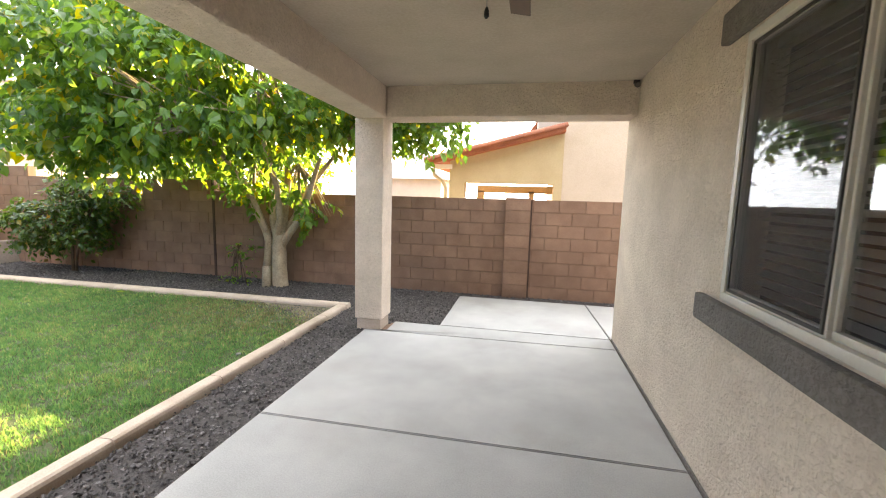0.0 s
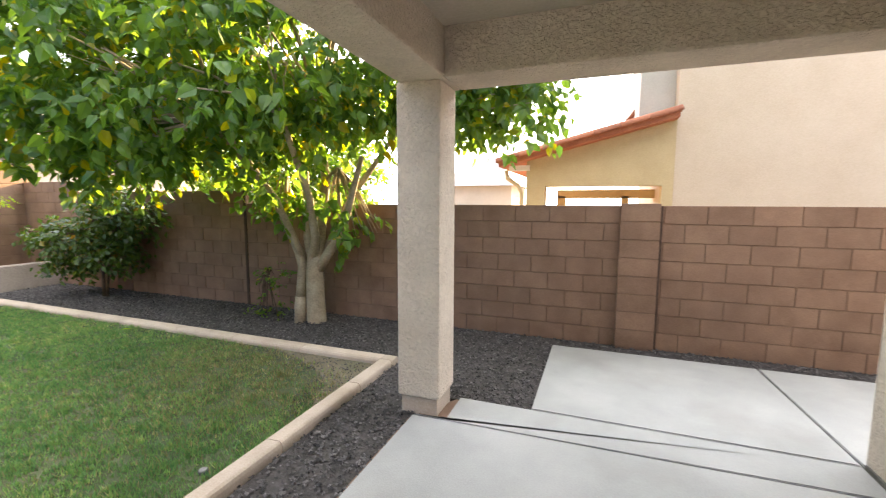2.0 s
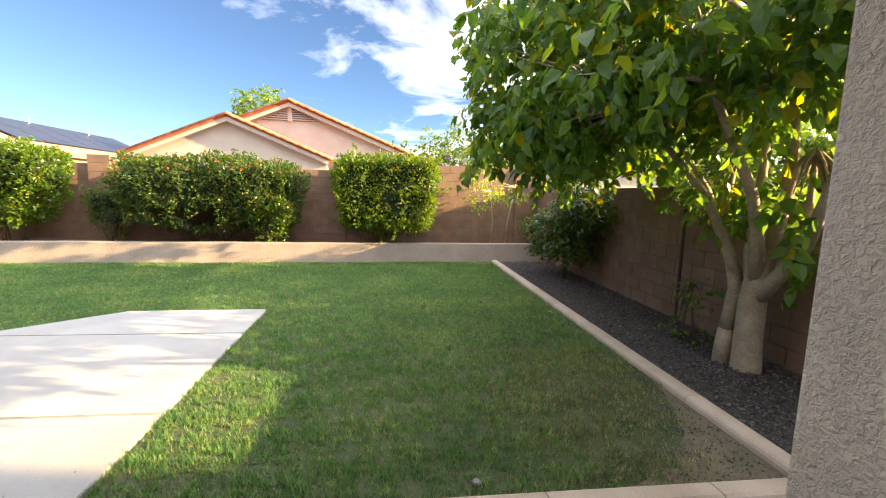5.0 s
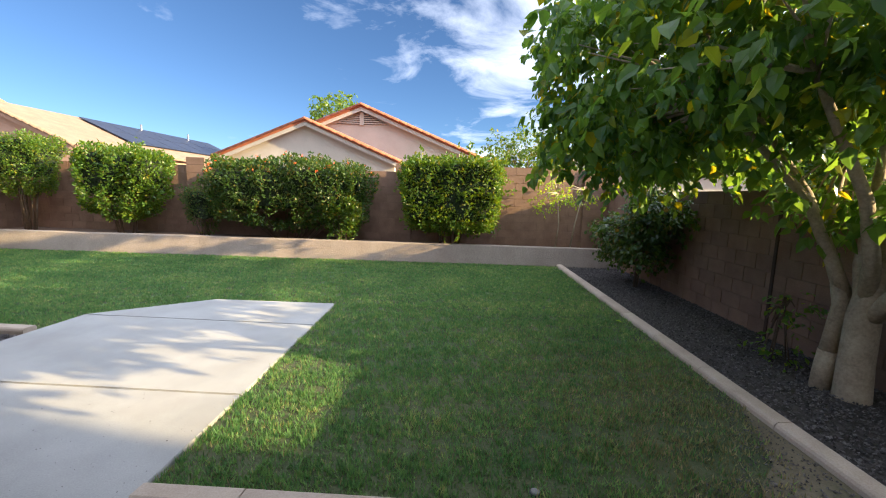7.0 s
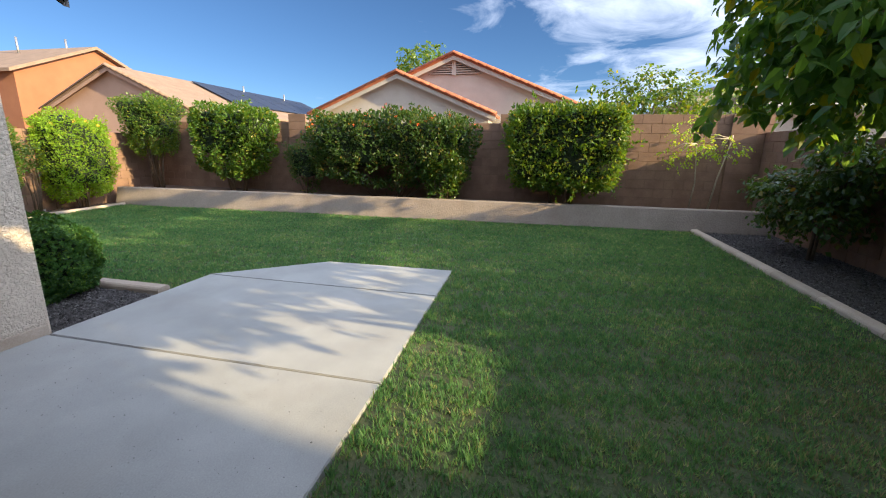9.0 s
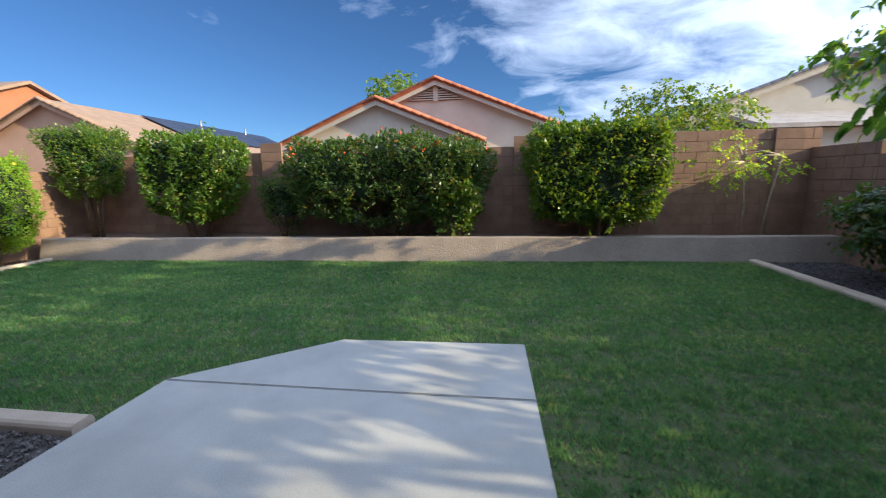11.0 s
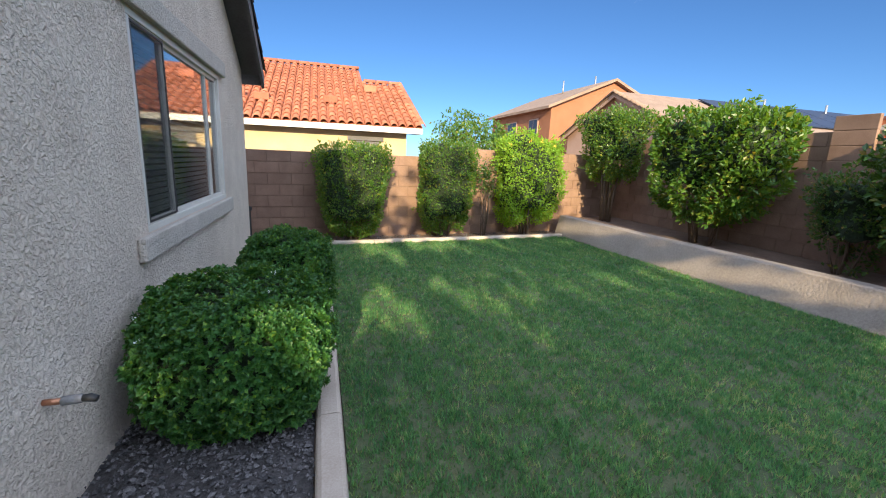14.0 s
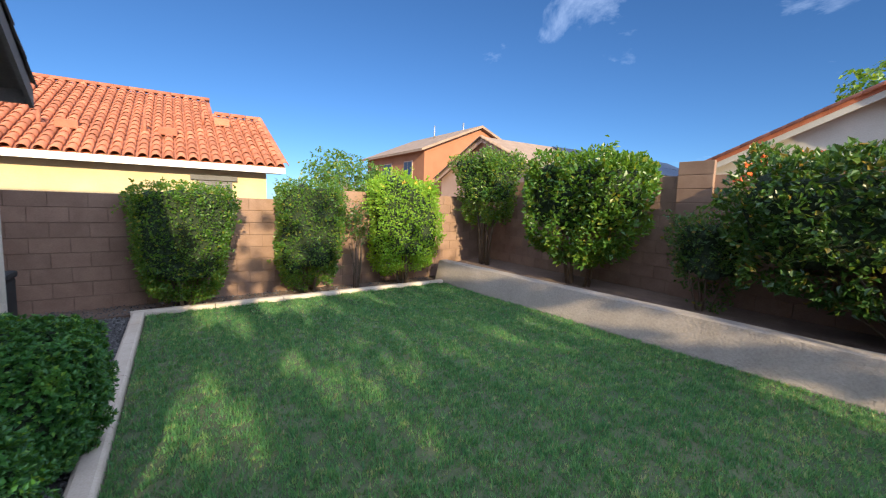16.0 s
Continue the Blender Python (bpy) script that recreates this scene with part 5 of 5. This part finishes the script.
roof_s = part("roof", slope_slab(-7.56, 4.2, EYS, -17.1), TILE_RED, south)
part("upper_roof", slope_slab(-6.15, 4.2, -17.1, -18.8), TILE_RED, south)
RED_BARREL = barrel(0.44, 0.105, TILE_RED)
angle = math.degrees(math.atan(SL))
count = 0
rest_tiles = []
for col in range(46):
    x = -7.44 + col * 0.252
    y_end = -17.1 if x < -6.15 else -18.8
    row = 0
    while EYS + 0.03 - row * 0.375 * math.cos(math.atan(SL)) > y_end + 0.2:
        y = EYS + 0.06 - row * 0.375 * math.cos(math.atan(SL))
        m = Matrix.Translation((x, y, slope_z(y) + 0.03)) @ pose(0, 0, 0, 0, 0, 180) @ pose(0, 0, 0, angle - 3.5 + random.uniform(-1, 1), 0, random.uniform(-1.2, 1.2))
        if count < 300:
            ob = new("roof_tile", RED_BARREL)
            ob.parent, ob.matrix_local = roof_s, m
            count += 1
        else:
            rest_tiles.append(m)
        row += 1
verts, flat, sizes = [], [], []
for m in rest_tiles:
    o = len(verts)
    verts += [tuple(m @ v.co) for v in RED_BARREL.vertices]
    for p in RED_BARREL.polygons:
        flat += [o + i for i in p.vertices]
        sizes.append(len(p.vertices))
TILE_RED_JOINED = material("red_clay_tile_field", (0.245, 0.076, 0.036), (0.40, 0.145, 0.074), 0.85, 2.2, 40.0, 0.3, 0.004, jitter=0.22, island=True)
part("further_tiles", raw_mesh("further_tiles", verts, flat, sizes, TILE_RED_JOINED, True), None, roof_s)["kind"] = "stuff"
tiles_along(roof_s, RED_BARREL, (-7.56, EYS, EZS + 0.05), (-7.56, -17.1, slope_z(-17.1) + 0.05), 0.36)
RIDGE = barrel(0.44, 0.13, TILE_RED)
tiles_along(roof_s, RIDGE, (-7.56, -17.1, slope_z(-17.1) + 0.03), (-6.15, -17.1, slope_z(-17.1) + 0.03), 0.38, name="ridge_tile")
tiles_along(roof_s, RIDGE, (-6.15, -18.8, slope_z(-18.8) + 0.03), (4.0, -18.8, slope_z(-18.8) + 0.03), 0.38, name="ridge_tile")
for x0, y0 in ((-4.9, -14.6), (-6.3, -16.0), (-2.9, -14.4)):
    part("roof_vent", boxed(x0 - 0.22, y0 - 0.15, slope_z(y0) + 0.02, x0 + 0.22, y0 + 0.15, slope_z(y0) + 0.24, bevel=0.03), TILE_RED, south)
    part("vent_pipe", tube(bmesh.new(), [(x0 + 0.5, y0, slope_z(y0)), (x0 + 0.5, y0, slope_z(y0) + 0.38)], [0.045, 0.045], 8), TILE_RED, south)

# north neighbour: porch with sloping tile roof and a tall plain wall
north = thing("north_house", "cream stucco neighbour house with red tile rake and porch", "house", at=(0, 9.6, 0))
for pts in ([(-1.56, -0.1), (-1.20, -0.1), (-1.20, 2.62), (-1.56, 2.53)], [(0.82, -0.1), (1.0, -0.1), (1.0, 3.16), (0.82, 3.11)], [(-1.20, 2.03), (0.82, 2.03), (0.82, 3.11), (-1.20, 2.62)]):
    bm = bmesh.new()
    f0, f1 = [bm.verts.new((x, 0, z)) for x, z in pts], [bm.verts.new((x, 0.3, z)) for x, z in pts]
    bm.faces.new(f0), bm.faces.new(f1[::-1])
    for i in range(4):
        bm.faces.new((f0[i], f0[(i + 1) % 4], f1[(i + 1) % 4], f1[i]))
    bmesh.ops.recalc_face_normals(bm, faces=bm.faces)
    part("porch_wall", bm, CREAM, north)
part("tall_wall", boxed(1.0, 0.02, -0.1, 9.0, 7.0, 6.4), WARM, north)
part("porch_beam", boxed(-1.2, 2.6, 1.85, 1.0, 2.85, 2.05), CREAM, north)
part("porch_post", boxed(-1.2, 2.6, -0.1, -1.0, 2.85, 1.9), CREAM, north)
part("porch_post", boxed(0.3, 2.6, -0.1, 0.45, 2.85, 1.9), CREAM, north)
part("porch_ceiling", boxed(-1.5, 0.3, 2.30, 1.0, 3.4, 2.36), WHITE, north)
bm = bmesh.new()
q = [(-2.05, -0.3, 2.40), (1.0, -0.3, 3.15), (1.0, 3.6, 3.15), (-2.05, 3.6, 2.40)]
lo, hi = [bm.verts.new(p) for p in q], [bm.verts.new((a, b, c + 0.10)) for a, b, c in q]
bm.faces.new(lo), bm.faces.new(hi)
for i in range(4):
    bm.faces.new((lo[i], lo[(i + 1) % 4], hi[(i + 1) % 4], hi[i]))
bmesh.ops.recalc_face_normals(bm, faces=bm.faces)
nroof = part("roof", bm, TILE_RED, north)
tiles_along(nroof, barrel(0.5, 0.12, TILE_RED, name="rake_tile"), (-2.08, -0.27, 2.46), (1.0, -0.27, 3.22), 0.40)
part("rake_end", boxed(-1.9, -0.05, 2.34, -1.5, 0.05, 2.44), WHITE, north)
gut = tube(bmesh.new(), [(-1.98, 0.1, 2.36), (-1.95, 0.1, 2.2), (-1.72, 0.02, 2.05), (-1.64, -0.03, 1.9), (-1.64, -0.03, 0.1)], [0.04] * 5, 8)
part("downspout", gut, CREAM, north)
bm = bmesh.new()
q = [(0.25, 1.6, 3.35), (1.0, 1.6, 4.35), (1.0, 6.5, 4.35), (0.25, 6.5, 3.35)]
lo, hi = [bm.verts.new(p) for p in q], [bm.verts.new((a, b, c + 0.12)) for a, b, c in q]
bm.faces.new(lo), bm.faces.new(hi)
for i in range(4):
    bm.faces.new((lo[i], lo[(i + 1) % 4], hi[(i + 1) % 4], hi[i]))
bmesh.ops.recalc_face_normals(bm, faces=bm.faces)
part("side_roof", bm, TILE_RED, north)
part("side_gable", boxed(0.42, 0.35, 3.0, 0.998, 6.0, 4.7), PALE, north)
# the house stands well back from the garden wall
north.matrix_world = Matrix.Translation((0.10, -0.17, 1.50)) @ Matrix.Scale(1.25, 4) @ Matrix.Translation((-0.18, 9.77, -1.6))
far_n = thing("far_house", "distant pale house with grey roof beyond the porch", "house", at=(-7.6, 26, 0))
part("wall", boxed(-2.0, 0, -0.1, 2.4, 5, 2.7), PALE, far_n)
bm = bmesh.new()
a_ = [bm.verts.new(p) for p in ((-2.4, -0.4, 2.7), (2.8, -0.4, 2.7), (2.8, 5.4, 2.7), (-2.4, 5.4, 2.7))]
c_ = [bm.verts.new(p) for p in ((-0.3, 2.5, 4.6), (0.9, 2.5, 4.6))]
for q in ((a_[0], a_[1], c_[1], c_[0]), (a_[1], a_[2], c_[1]), (a_[2], a_[3], c_[0], c_[1]), (a_[3], a_[0], c_[0]), (a_[3], a_[2], a_[1], a_[0])):
    bm.faces.new(q)
bmesh.ops.recalc_face_normals(bm, faces=bm.faces)
part("roof", bm, TILE_GREY, far_n)

# ---------------------------------------------------------------- grass and gravel
def inside(pts, poly):
    x, y = pts[:, 0], pts[:, 1]
    ok = np.zeros(len(pts), dtype=bool)
    j = len(poly) - 1
    for i in range(len(poly)):
        (xi, yi), (xj, yj) = poly[i], poly[j]
        cut = ((yi > y) != (yj > y)) & (x < (xj - xi) * (y - yi) / (yj - yi + 1e-12) + xi)
        ok ^= cut
        j = i
    return ok


def scatter(poly, count, seed):
    r = np.random.default_rng(seed)
    lo, hi = np.min(poly, axis=0), np.max(poly, axis=0)
    p = r.uniform(lo, hi, size=(count, 2))
    return p[inside(p, poly)]


solid("bare_corner", prism([(-2.41, 5.23), (-3.9, 5.23), (-3.5, 5.15), (-3.2, 5.02), (-2.95, 4.93), (-2.75, 4.72), (-2.6, 4.62), (-2.53, 4.4), (-2.41, 4.15)], -0.03, -0.017), BARE, "dry bare soil at the corner of the lawn", "soil")
g = scatter(LAWN_POLY, 1150000, 51)
r = np.random.default_rng(52)
flat_g = np.column_stack((g, np.zeros(len(g))))
worn = np.exp(-(((g[:, 0] + 2.5) / 1.1) ** 2 + ((g[:, 1] - 5.1) / 0.75) ** 2)) + 0.6 * np.exp(-((g[:, 1] - 5.2) / 0.12) ** 2)
patch = wobble(flat_g, 1.1, 53)
tuft = 0.65 * wobble(flat_g, 14.0, 54) + 0.65 * wobble(flat_g, 36.0, 55)
# thinner growth between the tufts
keep = (r.uniform(size=len(g)) > 0.93 * worn + 0.16 * (patch < -0.35)) & (r.uniform(size=len(g)) < np.clip(0.62 + 0.75 * tuft, 0.12, 1.0))
g, tuft, patch = g[keep], tuft[keep], patch[keep]
dry = r.uniform(size=len(g)) < 0.05 + 0.55 * np.exp(-(((g[:, 0] + 2.9) / 2.0) ** 2 + ((g[:, 1] - 4.9) / 1.2) ** 2)) * np.clip(0.8 + 0.9 * patch, 0.1, 1.3)


def blades(name, label, g, tuft, mat):
    n = len(g)
    high = r.uniform(0.020, 0.044, n) * (1.0 + 0.6 * np.clip(tuft, -1, 1))
    a = r.uniform(0, math.tau, n)
    lean = r.uniform(0.1, 0.9, n)[:, None]
    foot = np.column_stack((g, np.full(n, -0.026)))
    way = np.column_stack((np.cos(a), np.sin(a), np.zeros(n)))
    side = np.column_stack((-np.sin(a), np.cos(a), np.zeros(n))) * r.uniform(0.0028, 0.0068, n)[:, None]
    tip = foot + way * lean * high[:, None] + np.column_stack((np.zeros((n, 2)), high))
    verts = np.stack((foot - side, foot + side, tip), 1).reshape(-1, 3)
    tagged(new(name, raw_mesh(name, verts, np.arange(3 * n), np.full(n, 3), mat)), label, "grass", kind="stuff")


blades("grass", "short mown green grass in uneven tufts", g[~dry], tuft[~dry], GRASS)
blades("dry_grass", "straw-coloured dry blades thickest near the worn corner", g[dry], tuft[dry], DRY_GRASS)


def stones(name, label, poly, count, z, size, seed):
    p = scatter(poly, count, seed)
    r = np.random.default_rng(seed + 1)
    n = len(p)
    base = np.array([(1, 0, 0), (-1, 0, 0), (0, 1, 0), (0, -1, 0), (0, 0, 0.8), (0, 0, -0.6)], dtype=float)
    s = size * r.uniform(0.5, 1.5, n)
    v = base[None] * r.uniform(0.55, 1.25, (n, 6, 3)) + r.normal(size=(n, 6, 3)) * 0.18
    c, d = np.cos(r.uniform(0, math.tau, n)), np.sin(r.uniform(0, math.tau, n))
    x, y = v[..., 0] * c[:, None] - v[..., 1] * d[:, None], v[..., 0] * d[:, None] + v[..., 1] * c[:, None]
    v = np.stack((x, y, v[..., 2]), -1) * s[:, None, None]
    v[..., 0] += p[:, 0, None]
    v[..., 1] += p[:, 1, None]
    v[..., 2] += z + r.uniform(0, 0.012, n)[:, None]
    tri = np.array([(0, 2, 4), (2, 1, 4), (1, 3, 4), (3, 0, 4), (2, 0, 5), (1, 2, 5), (3, 1, 5), (0, 3, 5)])
    flat = (np.arange(n)[:, None, None] * 6 + tri[None]).ravel()
    return tagged(new(name, raw_mesh(name, v.reshape(-1, 3), flat, np.full(8 * n, 3), STONE)), label, "gravel", kind="stuff")


stones("gravel_stones", "loose dark crushed gravel along the curb", BED_NORTH, 120000, -0.024, 0.011, 61)
stones("gravel_stones", "loose dark crushed gravel under the shrubs", BED_WING, 34000, -0.026, 0.011, 63)
stones("soil_crumbs", "crumbs of soil and leaf litter in the bed", BED_SOUTH, 7000, -0.016, 0.012, 65)
stones("soil_crumbs", "crumbs of dry soil at the lawn corner", [(-2.42, 5.2), (-4.2, 5.2), (-3.3, 4.9), (-2.8, 4.6), (-2.5, 3.9)], 2600, -0.014, 0.007, 69)
stones("slab_debris", "dark specks of grit and leaf bits on the slab", [(-3.4, -1.5), (-1.5, -1.5), (-1.5, 1.2), (-3.4, 1.2)], 420, 0.0, 0.0028, 67)
bm = bmesh.new()
vs = [bm.verts.new(p) for p in ((0, 0, 0.0), (0.05, 0.03, 0.012), (0.13, 0.0, 0.004), (0.06, -0.032, 0.010))]
bm.faces.new(vs[:3]), bm.faces.new((vs[0], vs[2], vs[3]))
bmesh.ops.solidify(bm, geom=bm.faces[:], thickness=0.002)
sprinkler = thing("sprinkler_head", "small grey pop-up sprinkler head sunk in the lawn", "sprinkler", at=(-2.555, 3.36, -0.045))
part("sleeve", tube(bmesh.new(), [(0, 0, -0.05), (0, 0, 0.028), (0, 0, 0.034)], [0.034, 0.034, 0.030], 16), BLACK, sprinkler)
part("cap", tube(bmesh.new(), [(0, 0, 0.030), (0, 0, 0.042), (0, 0, 0.045)], [0.026, 0.026, 0.020], 16), TAPE, sprinkler, "scuffed grey cap")
fallen = new("fallen_leaf", mesh_of("fallen_leaf", bm, BRIGHT_LEAF))
fallen.matrix_world = pose(-5.95, 5.02, 0.012, 0, 0, 25)
tagged(fallen, "pale green fallen leaf on the lawn by the curb", "leaf")

# ---------------------------------------------------------------- block walls (pieces last)
NW = block_wall("block_wall_north", "brown running-bond block wall behind the gravel bed", (-11.5, 6.76), (4.2, 6.76), -0.03, [(0.0, 10), (1.5, 9), (5.9, 8)], first=2.3)
pilaster("brown block pier in the garden wall", 0.05, 6.758, -0.005, 0.40, 0.075, 8, 0)
solid("wall_joint", boxed(0.252, 6.741, -0.05, 0.278, 6.757, 1.59), JOINT, "dark control joint beside the block pier", "joint")
solid("wall_joint", boxed(-5.635, 6.738, -0.05, -5.59, 6.757, 1.80), JOINT, "dark control joint in the block wall", "joint")
WW = block_wall("block_wall_west", "brown block wall behind the raised bed", (-11.5, -9.4), (-11.5, 6.9), 0.33, [(0.0, 9), (13.1, 10)])
SW = block_wall("block_wall_south", "brown block wall behind the clipped shrubs", (-1.0, -8.05), (-11.5, -9.10), -0.03, [(0.0, 8), (6.75, 9)])
for y, w in ((-4.20, 0.50), (1.39, 0.43), (6.33, 0.50)):
    pilaster("brown block pier standing out of the west wall", -11.497, y, 0.33, w, 0.06, 10, 90)
